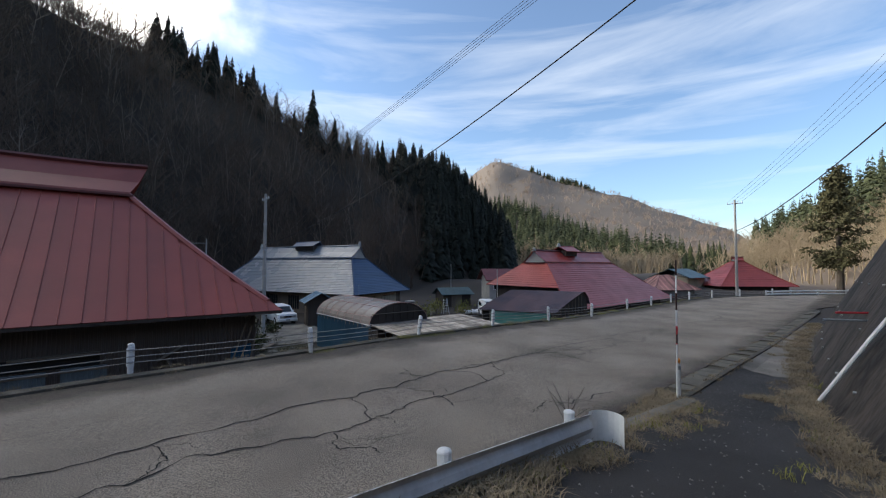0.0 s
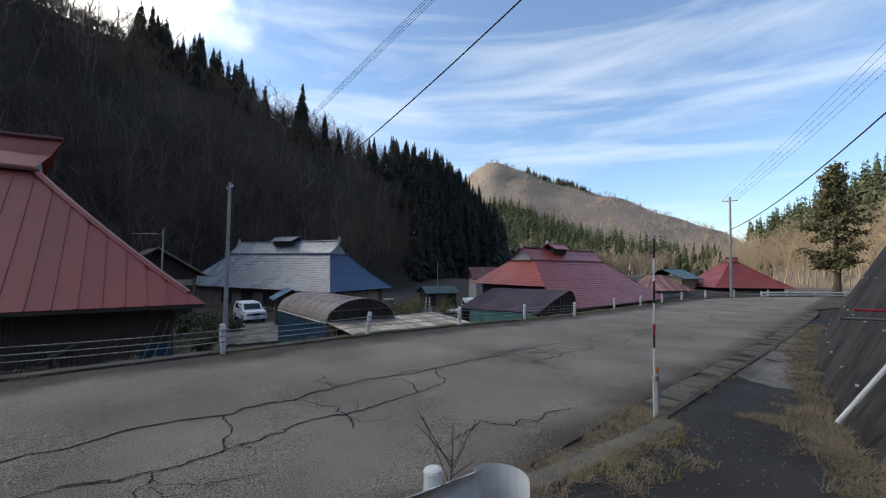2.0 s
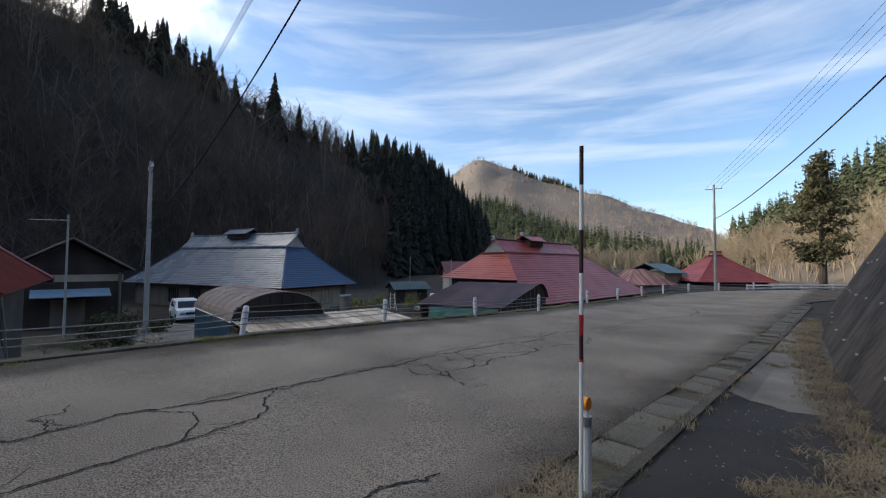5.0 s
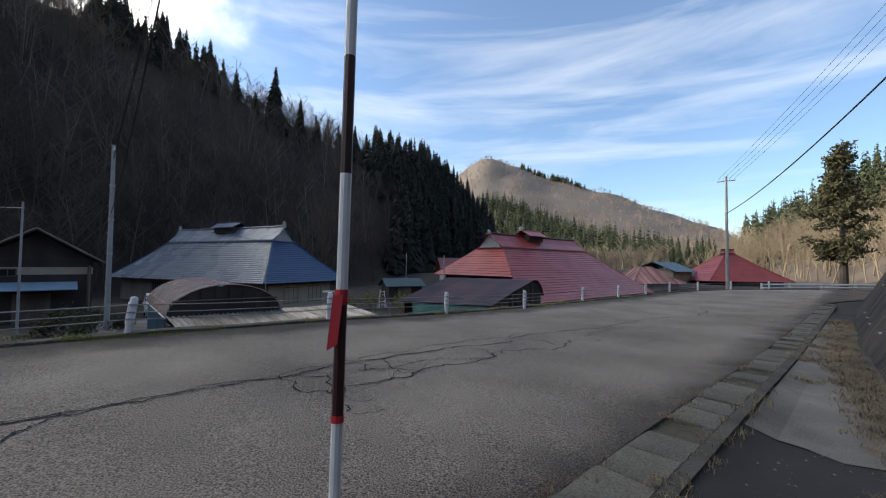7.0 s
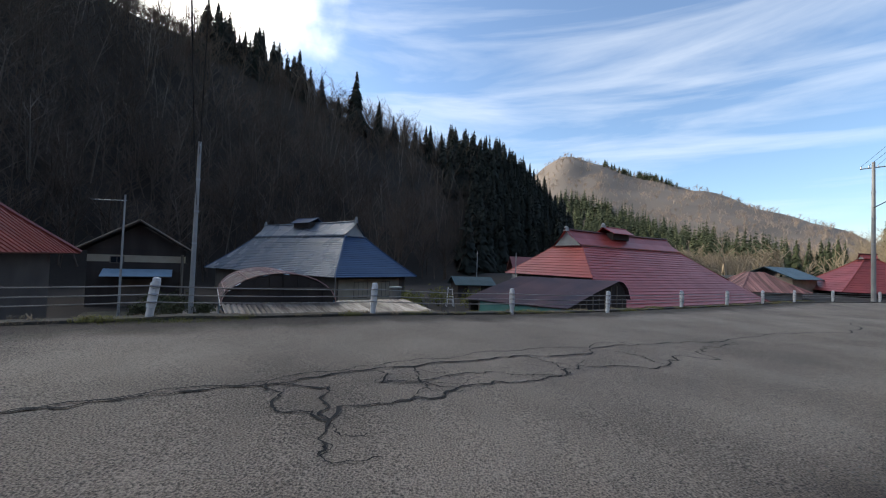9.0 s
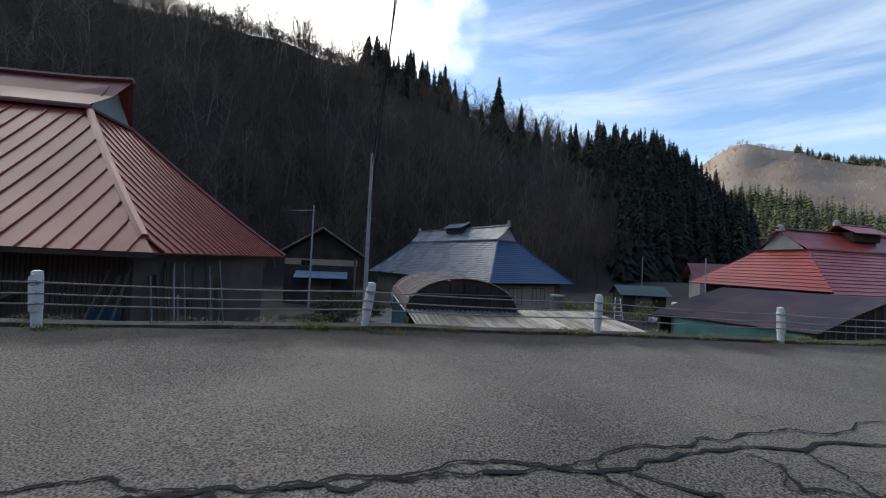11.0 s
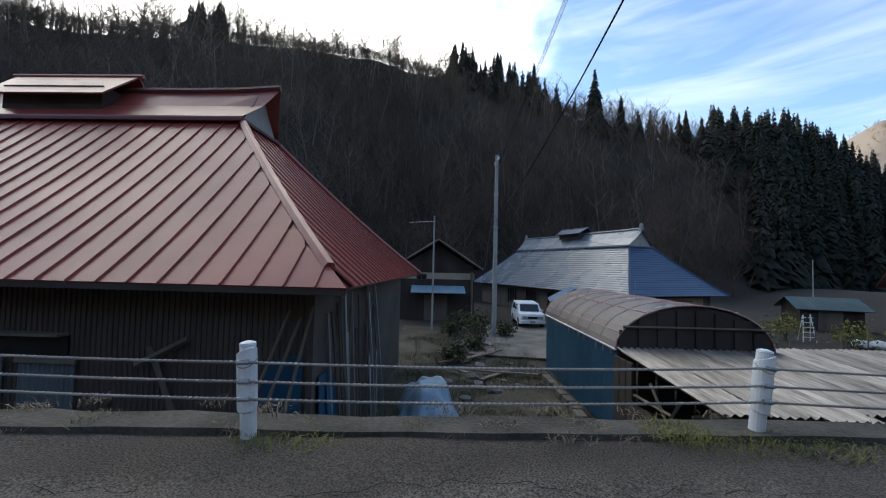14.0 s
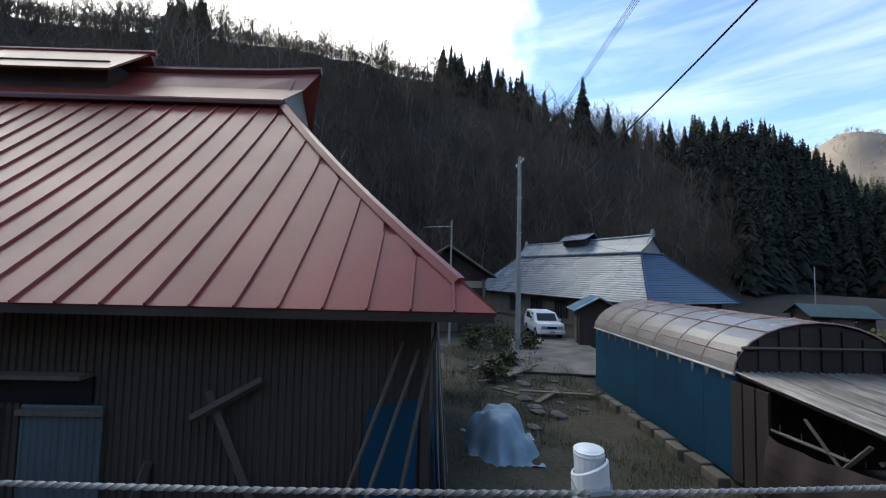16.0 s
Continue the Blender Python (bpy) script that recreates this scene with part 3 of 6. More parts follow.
def window(house, p, wide, high, along="x", panes=2, material=None):
    """A framed window set 3 cm proud of a wall whose outer face passes through p; along x it faces -y, along y it faces +x."""
    x, y, z = p

    def q(a, b):
        return ((x + a[0], y + a[1], z + a[2]), (x + b[0], y + b[1], z + b[2])) if along == "x" else ((x - a[1], y + a[0], z + a[2]), (x - b[1], y + b[0], z + b[2]))
    f = part("window", cube(*q((0, -0.02, 0), (wide, 0.01, high))), M_GLASS, house, "dark glass window")
    for a, b in (((-0.06, -0.05, -0.06), (wide + 0.06, 0.0, 0.0)), ((-0.06, -0.05, high), (wide + 0.06, 0.0, high + 0.06)), ((-0.06, -0.05, 0), (0, 0, high)), ((wide, -0.05, 0), (wide + 0.06, 0, high))):
        part("window_frame", cube(*q(a, b)), material or M_WOOD, f)
    for i in range(1, panes):
        part("window_bar", cube(*q((wide * i / panes - 0.02, -0.045, 0), (wide * i / panes + 0.02, -0.021, high))), material or M_WOOD, f)
    return f


# big red house beside the road; its x axis runs along the road
H1 = thing("farmhouse", axes(rs(0.12, 2.72, -3.35) - 21.6 * Vector((math.cos(radians(39.7)), math.sin(radians(39.7)), 0)), 39.7), "big farmhouse with faded red seamed hip roof and dark walls", "house")
e = 3.84
L1, D1 = 21.6, 11.9
zt = 8.27
slope(H1, "roof_front", [(0, 0, e), (L1, 0, e)], [(4.6, 4.95, zt), (17.0, 4.95, zt)], M_RED, "seam", 0.5, label="faded red seamed roof slope")
slope(H1, "roof_end", [(L1, 0, e), (L1, D1, e)], [(17.0, 4.95, zt), (17.0, 6.95, zt)], M_RED, "seam", 0.42)
slope(H1, "roof_back", [(L1, D1, e), (0, D1, e)], [(17.0, 6.95, zt), (4.6, 6.95, zt)], M_RED, "seam", 0.9)
slope(H1, "roof_end", [(0, D1, e), (0, 0, e)], [(4.6, 6.95, zt), (4.6, 4.95, zt)], M_RED, "seam", 0.9)
hips(H1, [(Vector((L1, 0, e)).lerp(Vector((17.0, 4.95, zt)), 0.09) - Vector((0, 0, 0.12)), (17.0, 4.95, zt)), ((0, 0, e), (4.6, 4.95, zt)), ((L1, D1, e), (17.0, 6.95, zt))], M_RED, 0.11)
ridge_cap(H1, 4.5, 17.1, 5.95, 1.15, zt - 0.02, 9.5, M_RED, 0.5, "faded red ridge saddle")
dormer(H1, 9.2, 12.9, 5.95, 1.1, 8.9, 9.95, M_RED, 0.06)
walls(H1, 0.7, L1 - 0.75, 0.75, D1 - 0.75, e + 0.25, M_BROWNSHEET, "dark brown corrugated wall")
part("soffit", cube((0.3, 0.25, e - 0.03), (L1 - 0.3, D1 - 0.25, e + 0.05)), M_DARKWOOD, H1)
part("eave_board", cube((0.02, 0.02, e - 0.12), (L1 - 0.02, 0.06, e - 0.02)), M_DARKWOOD, H1)
rib = bpy.data.meshes.new("wall_rib")
rb = bar([(0, 0, 0.02), (0, 0, e - 0.05)], 0.026, 5)
rb.to_mesh(rib)
rb.free()
for i in range(200):
    shared("wall_rib", rib, M_BROWNSHEET, H1, Matrix.Translation((0.85 + 0.1 * i, 0.745, 0)))
for x0, z0, x1, z1 in ((19.1, 0.5, 18.0, 2.7), (17.9, 2.4, 18.7, 2.85), (16.9, 0.3, 17.3, 1.8)):
    part("prop_timber", bar([(x0, 0.5, z0), (x1, 0.66, z1)], 0.06, 4), M_WOOD, H1, "weathered timber propped on the wall")
for xx, wide, top in ((12.3, 1.5, 2.4), (14.05, 1.3, 2.45), (15.65, 1.03, 2.48)):
    board = part("shutter_board", cube((xx, 0.66, 0.9), (xx + wide, 0.7, top), 0.01), M_FADED, H1, "faded blue-grey corrugated sheet panel on the wall")
    for k in range(int(wide / 0.09)):
        part("sheet_rib", bar([(xx + 0.05 + 0.09 * k, 0.655, 0.92), (xx + 0.05 + 0.09 * k, 0.655, top - 0.02)], 0.016, 4), M_FADED, board)
    for z in (1.0, top - 0.12):
        part("batten", cube((xx - 0.04, 0.62, z), (xx + wide + 0.04, 0.66, z + 0.07)), M_WOOD, board)
part("window_shelf", cube((14.6, 0.5, 2.84), (16.5, 0.72, 2.89)), M_WOOD, H1)
part("dark_opening", cube((14.4, 0.7, 2.5), (16.5, 0.74, 2.84)), M_GLASS, H1, "dark window strip under the shelf")
part("corner_sheet", sheet([(19.85, 0.6, 0.0), (20.7, 0.6, 0.0), (20.7, 0.68, 2.65), (20.05, 0.68, 2.5)], 0.02), M_BLUEWALL, H1, "blue sheet propped at the corner")
for k, (x0, x1, z1) in enumerate(((19.3, 20.5, 3.4), (19.6, 20.7, 3.3), (20.2, 20.9, 3.5))):
    part("prop_pole", bar([(x0, 0.3 - 0.06 * k, 0.0), (x1, 0.55, z1)], 0.028, 6), M_WOOD, H1, "thin bare pole leaning at the corner")

# blue house
H2 = thing("farmhouse", axes((-10.76 - 0.903 * 24.4, 40.93 + 0.429 * 24.4, -3.4), -25.4), "large farmhouse with a shiny blue-grey sheet metal hip roof", "house")
e, zt, L2 = 2.42, 6.4, 24.4


def mirror_house(H, L, D, e, zt, inset, top_in, material, mode, step, front=None):
    ym = D / 2
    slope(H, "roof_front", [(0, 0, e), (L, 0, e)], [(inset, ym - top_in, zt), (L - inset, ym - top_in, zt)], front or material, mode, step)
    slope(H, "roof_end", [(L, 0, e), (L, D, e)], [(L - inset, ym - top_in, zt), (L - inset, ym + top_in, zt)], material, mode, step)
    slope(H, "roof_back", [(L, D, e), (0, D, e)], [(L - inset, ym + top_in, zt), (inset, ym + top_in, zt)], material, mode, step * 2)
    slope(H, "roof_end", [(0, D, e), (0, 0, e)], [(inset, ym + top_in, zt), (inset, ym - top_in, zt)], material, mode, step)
    hips(H, [((L, 0, e), (L - inset, ym - top_in, zt)), ((0, 0, e), (inset, ym - top_in, zt)), ((L, D, e), (L - inset, ym + top_in, zt)), ((0, D, e), (inset, ym + top_in, zt))], material, 0.08)


D2 = 10.85
mirror_house(H2, L2, D2, e, zt, 3.9, 1.2, M_BLUE, "course", 0.32, M_BLUESHEEN)
ridge_cap(H2, 3.8, 20.6, D2 / 2, 1.35, zt - 0.02, 7.8, M_BLUESHEEN, 0.25, "blue-grey ridge saddle")
dormer(H2, 10.6, 14.2, D2 / 2, 1.0, 7.65, 8.4, M_BLUE)
for xx in (3.75, 20.65):
    part("ridge_ornament", bar([(xx, D2 / 2, 7.7), (xx, D2 / 2, 8.15), (xx, D2 / 2, 8.35)], 0.22, 7, 0.1), M_PLASTER, H2, "pale ridge end tile")
walls(H2, 0.9, L2 - 0.9, 0.9, D2 - 0.9, e + 0.35, M_WOOD, "weathered brown timber wall")
part("soffit", cube((0.3, 0.3, e - 0.03), (L2 - 0.3, D2 - 0.3, e + 0.05)), M_DARKWOOD, H2)
for xx in (7.0, 10.5, 14.0, 17.5):
    window(H2, (xx, 0.89, 0.5), 1.7, 1.5, "x", 5)
for yy in (3.0, 6.0):
    window(H2, (L2 - 0.89, yy, 0.5), 1.6, 1.4, "y", 3)
part("plaster_panel", cube((L2 - 0.9, 1.2, 0), (L2 - 0.86, 9.0, 2.2)), M_CREAM, H2, "grey plastered side wall")

# red house beyond the sheds, ridge along the road
H3 = thing("farmhouse", axes((9.86, 39.97, -3.35), 42), "farmhouse with a bright red metal hip roof and dark walls", "house")
e, zt, L3, D3 = 3.23, 5.85, 20.4, 9.8
slope(H3, "roof_front", [(-2.0, -2.4, 1.3), (L3 + 2.4, -2.4, 1.3)], [(2.86, 3.42, zt), (17.5, 3.42, zt)], M_RED2, "course", 0.42, flare=0.04, label="red roof slope laid in courses, swept down low")
slope(H3, "roof_end", [(L3, 0, e), (L3, D3, e)], [(17.5, 3.42, zt), (17.5, 6.4, zt)], M_RED2, "course", 0.42, flare=0.04)
slope(H3, "roof_back", [(L3, D3, e), (0, D3, e)], [(17.5, 6.4, zt), (2.86, 6.4, zt)], M_RED2, "course", 1.0, flare=0.04)
slope(H3, "roof_end", [(0, D3, e), (0, 0, e)], [(2.86, 6.4, zt), (2.86, 3.42, zt)], M_RED2, "course", 0.42, flare=0.04)
hips(H3, [((-2.0, -2.4, 1.3), (2.86, 3.42, zt)), ((L3 + 2.4, -2.4, 1.3), (17.5, 3.42, zt)), ((0, D3, e), (2.86, 6.4, zt))], M_RED2, 0.06)
ridge_cap(H3, 2.7, 17.6, 4.9, 1.55, zt - 0.02, 7.15, M_RED2, 0.3, "dark red ridge saddle")
dormer(H3, 7.6, 10.6, 4.9, 1.1, 6.95, 7.75, M_RED2)
for xx, zz in ((2.6, 7.1), (7.5, 7.75)):
    part("ridge_ornament", bar([(xx, 4.9, zz), (xx, 4.9, zz + 0.3), (xx, 4.9, zz + 0.42)], 0.26, 7, 0.1), M_PLASTER, H3, "pale ridge end tile")
walls(H3, 0.8, L3 - 0.8, 0.7, D3 - 0.8, e + 0.3, M_DARKWOOD, "dark timber wall")
part("porch_wall", cube((0.2, -1.7, 0), (L3, -1.6, 1.75)), M_DARKWOOD, H3, "dark boarded wall under the low eave")
part("soffit", cube((0.2, 0.9, e - 0.05), (L3 - 0.2, D3 - 0.2, e + 0.02)), M_DARKWOOD, H3)

# annex behind the red house
H4 = thing("annex", axes((4.2, 55.4, -3.3), 10) @ Matrix.Scale(1.05, 4), "two-storey annex with a dull red roof and grey plaster walls", "house")
part("wall", cube((0.3, 0.3, 0), (5.2, 4.5, 3.4)), M_PLASTER, H4)
for sgn, y0 in ((-1, -0.3), (1, 5.1)):
    part("roof_slope", sheet([(-0.3, y0, 3.2), (6.0, y0, 3.2), (6.0, 2.4, 4.7), (-0.3, 2.4, 4.7)], 0.1 * -sgn), M_DARKRED, H4)
part("gable", sheet([(0.3, 0.3, 3.4), (0.3, 4.5, 3.4), (0.3, 2.5, 4.6), (0.3, 2.3, 4.6)], 0.05), M_PLASTER, H4)
window(H4, (0.9, 0.29, 2.0), 1.3, 0.9, "x", 2, M_WHITE)

# store house with a gable to the road
H5 = thing("storehouse", axes((-24.9, 31.5, -3.4), 44), "small gabled storehouse with cream plaster band and blue porch roof", "storehouse")
part("wall", cube((0.3, 0.6, 0), (6.1, 6.5, 4.2)), M_DARKWOOD, H5, "dark timber wall")
part("plaster_band", cube((0.3, 0.56, 3.25), (6.1, 0.6, 3.75)), M_CREAM, H5, "cream plaster band")
part("gable", sheet([(0.3, 0.6, 4.2), (6.1, 0.6, 4.2), (3.22, 0.6, 6.0), (3.18, 0.6, 6.0)], 0.06), M_DARKWOOD, H5)
part("roof_slope", sheet([(-0.3, -0.2, 4.1), (-0.3, 7.0, 4.1), (3.2, 7.0, 6.35), (3.2, -0.2, 6.35)], -0.12), M_DARKWOOD, H5)
part("roof_slope", sheet([(6.7, -0.2, 4.1), (6.7, 7.0, 4.1), (3.2, 7.0, 6.35), (3.2, -0.2, 6.35)], 0.12), M_DARKWOOD, H5)
for x0, x1 in ((-0.32, 3.2), (6.72, 3.2)):
    part("barge_board", bar([(x0, -0.22, 4.05), (x1, -0.22, 6.33)], 0.07, 4), M_WOOD, H5, "grey weathered edge board of the gable")
part("porch_roof", sheet([(1.2, -1.0, 2.3), (5.3, -1.0, 2.3), (5.3, 0.55, 2.75), (1.2, 0.55, 2.75)], 0.06), M_BLUETARP, H5, "pale blue sheet porch roof")
part("wall_post", bar([(5.9, 0.5, 0), (5.9, 0.5, 3.9)], 0.1, 4), M_WOOD, H5)
window(H5, (1.6, 0.55, 3.2), 0.7, 0.4, "x", 2)
part("door", cube((2.2, 0.52, 0), (4.0, 0.58, 2.0)), M_WOOD, H5)

# far houses
H6 = thing("farmhouse", axes((42.6, 65.5, -2.2), 0), "distant farmhouse with a red hip roof behind the road rail", "house")
mirror_house(H6, 12.4, 10.0, 1.0, 5.2, 5.6, 0.4, M_RED2, "course", 0.6)
ridge_cap(H6, 5.4, 7.0, 5.0, 0.5, 5.2, 5.8, M_RED2, 0.2)
walls(H6, 0.9, 11.5, 0.9, 9.1, 1.3, M_DARKWOOD, "dark wall")
H7 = thing("shed", axes((26.6, 54.8, -2.9), 10), "old shed with a rust-streaked sheet hip roof", "shed")
mirror_house(H7, 7.2, 6.0, 1.7, 3.7, 2.9, 0.25, M_STRIPE, "seam", 0.36)
walls(H7, 0.6, 6.6, 0.6, 5.4, 1.9, M_PLASTER, "pale wall")
H8 = thing("cottage", axes((38.0, 66.0, -3.0), 40), "cottage with a teal sheet gable roof and cream walls", "house")
part("wall", cube((0.4, 0.4, 0), (7.6, 6.0, 3.3)), M_CREAM, H8)
for sgn, y0 in ((-1, -0.2), (1, 6.6)):
    part("roof_slope", sheet([(-0.2, y0, 3.1), (8.2, y0, 3.1), (8.2, 3.2, 4.6), (-0.2, 3.2, 4.6)], -0.1 * sgn), M_TEAL, H8)

# ---- sheds ----
Q = thing("greenhouse_shed", axes((-5.06, 21.2, -3.2), 41), "arched shed with clear vinyl roof and blue sheet side wall", "shed")
WIDE, DEEP, SPRING, RISE = 3.7, 7.0, 2.25, 1.0
for k in range(7):
    part("wall_sheet", cube((-0.03, DEEP * k / 7, 0), (0.03, DEEP * (k + 1) / 7 - 0.012, SPRING)), M_BLUEWALL, Q, "blue sheet")
for k in range(6):
    part("wall_sheet", cube((WIDE - 0.03, DEEP * k / 6, 0), (WIDE + 0.03, DEEP * (k + 1) / 6 - 0.012, SPRING)), M_BLUEWALL, Q, "blue sheet")


def arch(f):
    return WIDE / 2 - (WIDE / 2 + 0.08) * math.cos(math.pi * f), SPRING + RISE * math.sin(math.pi * f) - 0.12 * (1 - math.sin(math.pi * f))


vin = None
for k in range(7):
    bm = bmesh.new()
    prev = None
    for i in range(19):
        x, z = arch(i / 18)
        row = [bm.verts.new((x, y, z + 0.008 * math.sin(i * 2.1))) for y in (DEEP * k / 7 - 0.02, DEEP * (k + 0.5) / 7, DEEP * (k + 1) / 7)]
        if prev:
            for j in range(2):
                bm.faces.new((prev[j], prev[j + 1], row[j + 1], row[j]))
        prev = row
    part("vinyl_sheet", bm, M_VINYL, Q, "cloudy clear vinyl")
for k in range(8):
    y = DEEP * k / 7
    part("hoop", bar([(arch(i / 14)[0], y, arch(i / 14)[1] + 0.004) for i in range(15)], 0.02, 5), M_PINK, Q)
for f in (0.12, 0.3, 0.5, 0.7, 0.88):
    x, z = arch(f)
    part("purlin", bar([(x, 0, z + 0.006), (x, DEEP, z + 0.006)], 0.016, 5), M_PINK, Q)
bm = bmesh.new()
vs = [bm.verts.new((arch(i / 16)[0], 0.04, arch(i / 16)[1] - 0.05)) for i in range(17)]
bm.faces.new(vs)
part("end_panel", bm, M_DARKWOOD, Q, "dark boarded arch end")
for k in range(8):
    x = WIDE * (k + 0.5) / 8
    f = math.acos(min(1, max(-1, (WIDE / 2 - x) / (WIDE / 2 + 0.08)))) / math.pi
    part("end_board", cube((x - 0.2, 0.0, 0.2), (x + 0.2, 0.03, arch(f)[1] - 0.12)), M_DARKWOOD, Q)
for z in (SPRING - 0.1, SPRING + 0.45):
    part("end_rail", bar([(0.1, -0.03, z), (WIDE - 0.1, -0.03, z)], 0.035, 4), M_WOOD, Q)

part("edge_batten", bar([(-0.075, -0.02, SPRING - 0.1), (-0.075, DEEP, SPRING - 0.1)], 0.03, 5), M_WHITE, Q, "pale batten along the vinyl edge")
for k in range(14):
    y = 0.25 + 0.5 * k
    part("vinyl_tail", sheet([(-0.06, y, SPRING - 0.1), (-0.06, y + 0.16, SPRING - 0.1), (-0.045, y + 0.12, SPRING - 0.28 - 0.06 * (k % 3)), (-0.045, y + 0.05, SPRING - 0.26)], 0.004), M_VINYL, Q, "torn end of the vinyl sheet")

LT = thing("lean_to", axes(rs(6.0, 2.75, -3.2)), "open lean-to shed under a weathered grey corrugated sheet roof", "shed")
LW, LD = 6.9, 3.45


def corrugated(parent, name, x0, x1, y0, z0, y1, z1, material, waves, lap=0.0):
    bm = bmesh.new()
    prev = None
    for i in range(waves * 4 + 1):
        x = x0 + (x1 - x0) * i / (waves * 4)
        dz = 0.028 * math.sin(i * math.pi / 2)
        row = [bm.verts.new((x, y0, z0 + dz + lap)), bm.verts.new((x, y1, z1 + dz + lap))]
        if prev:
            bm.faces.new((prev[0], row[0], row[1], prev[1]))
        prev = row
    return part(name, bm, material, parent)


for k in range(9):
    x0 = LW * k / 9
    corrugated(LT, "roof_sheet", x0, x0 + LW / 9 + 0.05, -0.15 - 0.12 * ((k * 7) % 3), 1.86, LD, 2.2, M_GREYSHEET, 5, 0.012 * (k % 2))
for xx in (0.15, 1.8, 3.5, 5.2, 6.7):
    part("post", bar([(xx, 0.1, 0), (xx, 0.1, 1.8)], 0.06, 6), M_WOOD, LT)
    part("rafter", bar([(xx, -0.1, 1.79), (xx, LD, 2.12)], 0.05, 4), M_WOOD, LT)
part("beam", bar([(0, 0.1, 1.74), (LW, 0.1, 1.74)], 0.06, 4), M_WOOD, LT)
for k in range(3):
    part("wall_board", cube((-0.04, LD - 0.9 + 0.3 * k, 0.0), (0.02, LD - 0.64 + 0.3 * k, 2.0)), M_DARKWOOD, LT)
bm = bmesh.new()
prev = None
for i in range(61):
    y = 0.0 + (LD - 0.9) * i / 60
    row = [bm.verts.new((-0.05 - 0.1 * math.sin(v * 3) + 0.03 * math.sin(y * 9 + 3 * v), y, (1.28 + 0.1 * math.cos(y * 1.6)) * v)) for v in (0, 0.2, 0.4, 0.6, 0.8, 1)]
    if prev:
        for j in range(5):
            bm.faces.new((prev[j], row[j], row[j + 1], prev[j + 1]))
    prev = row
part("net_curtain", bm, M_NET, LT, "brown shade net hung along the open side")
for k in range(11):
    part("stacked_timber", bar([(0.2 + 0.02 * k, 1.3 + 0.22 * (k % 4), 0.06 + 0.1 * (k // 4)), (2.6 + 0.15 * (k % 3), 1.35 + 0.22 * (k % 4), 0.07 + 0.1 * (k // 4))], 0.05, 5), M_WOOD, LT)
for y0, z0, y1, z1 in ((0.4, 0.2, 1.9, 1.75), (1.2, 1.35, 3.0, 1.3), (2.0, 0.3, 0.9, 1.7)):
    part("brace", bar([(0.02, y0, z0), (0.02, y1, z1)], 0.035, 4), M_WOOD, LT, "pale timber brace of the open side")
for z in (0.35, 0.7, 1.05, 1.4):
    part("shelf_rail", bar([(0.3, 1.0, z), (LW - 0.4, 1.2, z)], 0.04, 4), M_WOOD, LT)

DS = thing("shed", axes((1.62, 33.3, -3.3), -24.5), "low shed with a rusty purple-brown corrugated roof", "shed")
for k in range(8):
    x0 = -0.15 + 0.78 * k
    bm = bmesh.new()
    prev = None
    for i in range(25):
        x = x0 + 0.82 * i / 24
        dz = 0.02 * math.sin(i * math.pi / 2) + 0.014 * (k % 2)
        row = [bm.verts.new((x + 0.34 * y, y, z + dz)) for y, z in ((-0.15, 1.8), (2.1, 2.56), (4.3, 3.2), (4.75, 3.12), (5.2, 2.75), (5.5, 2.1))]
        if prev:
            for j in range(5):
                bm.faces.new((prev[j], row[j], row[j + 1], prev[j + 1]))
        prev = row
    part("roof_sheet", bm, M_RUST, DS, "rust-streaked corrugated sheet")
for xx in (0.05, 5.9):
    bm = bmesh.new()
    ring = [(0.05, 0), (5.35, 0), (5.35, 2.1), (5.1, 2.7), (4.7, 3.05), (4.3, 3.12), (2.1, 2.48), (0.05, 1.76)]
    lo, hi = [bm.verts.new((xx + 0.34 * y, y, z)) for y, z in ring], [bm.verts.new((xx + 0.08 + 0.34 * y, y, z)) for y, z in ring]
    bm.faces.new(lo[::-1])
    bm.faces.new(hi)
    for j in range(8):
        bm.faces.new((lo[j], lo[(j + 1) % 8], hi[(j + 1) % 8], hi[j]))
    part("end_wall", bm, M_DARKWOOD, DS, "dark boarded end wall with a rounded shoulder")
for k in range(9):
    y = 0.4 + 0.55 * k
    part("end_board", cube((6.0 + 0.34 * y, y, 0.0), (6.05 + 0.34 * y, y + 0.08, min(1.7 + 0.32 * y, 2.95) if y < 4.6 else 2.2)), M_WOOD, DS)
part("back_wall", cube((1.95, 5.27, 0), (7.68, 5.34, 2.05)), M_DARKWOOD, DS)
bm = bmesh.new()
prev = None
for i in range(41):
    x = 0.9 + 4.8 * i / 40
    row = [bm.verts.new((x, -0.02 - 0.3 * (1 - v) + 0.07 * noise.noise((x * 1.8, v * 2, 9)), 0.3 + 1.44 * v)) for v in (0, 0.25, 0.5, 0.75, 1)]
    if prev:
        for j in range(4):
            bm.faces.new((prev[j], row[j], row[j + 1], prev[j + 1]))
    prev = row
part("curtain", bm, M_TARP, DS, "green tarpaulin hung as a side wall")
for xx in (0.15, 0.8, 5.85):
    part("post", bar([(xx, 0.05, 0), (xx, 0.05, 1.75)], 0.06, 6), M_WOOD, DS)
part("wall_plate", bar([(0.1, 0.02, 1.72), (5.95, 0.02, 1.72)], 0.05, 4), M_WOOD, DS)


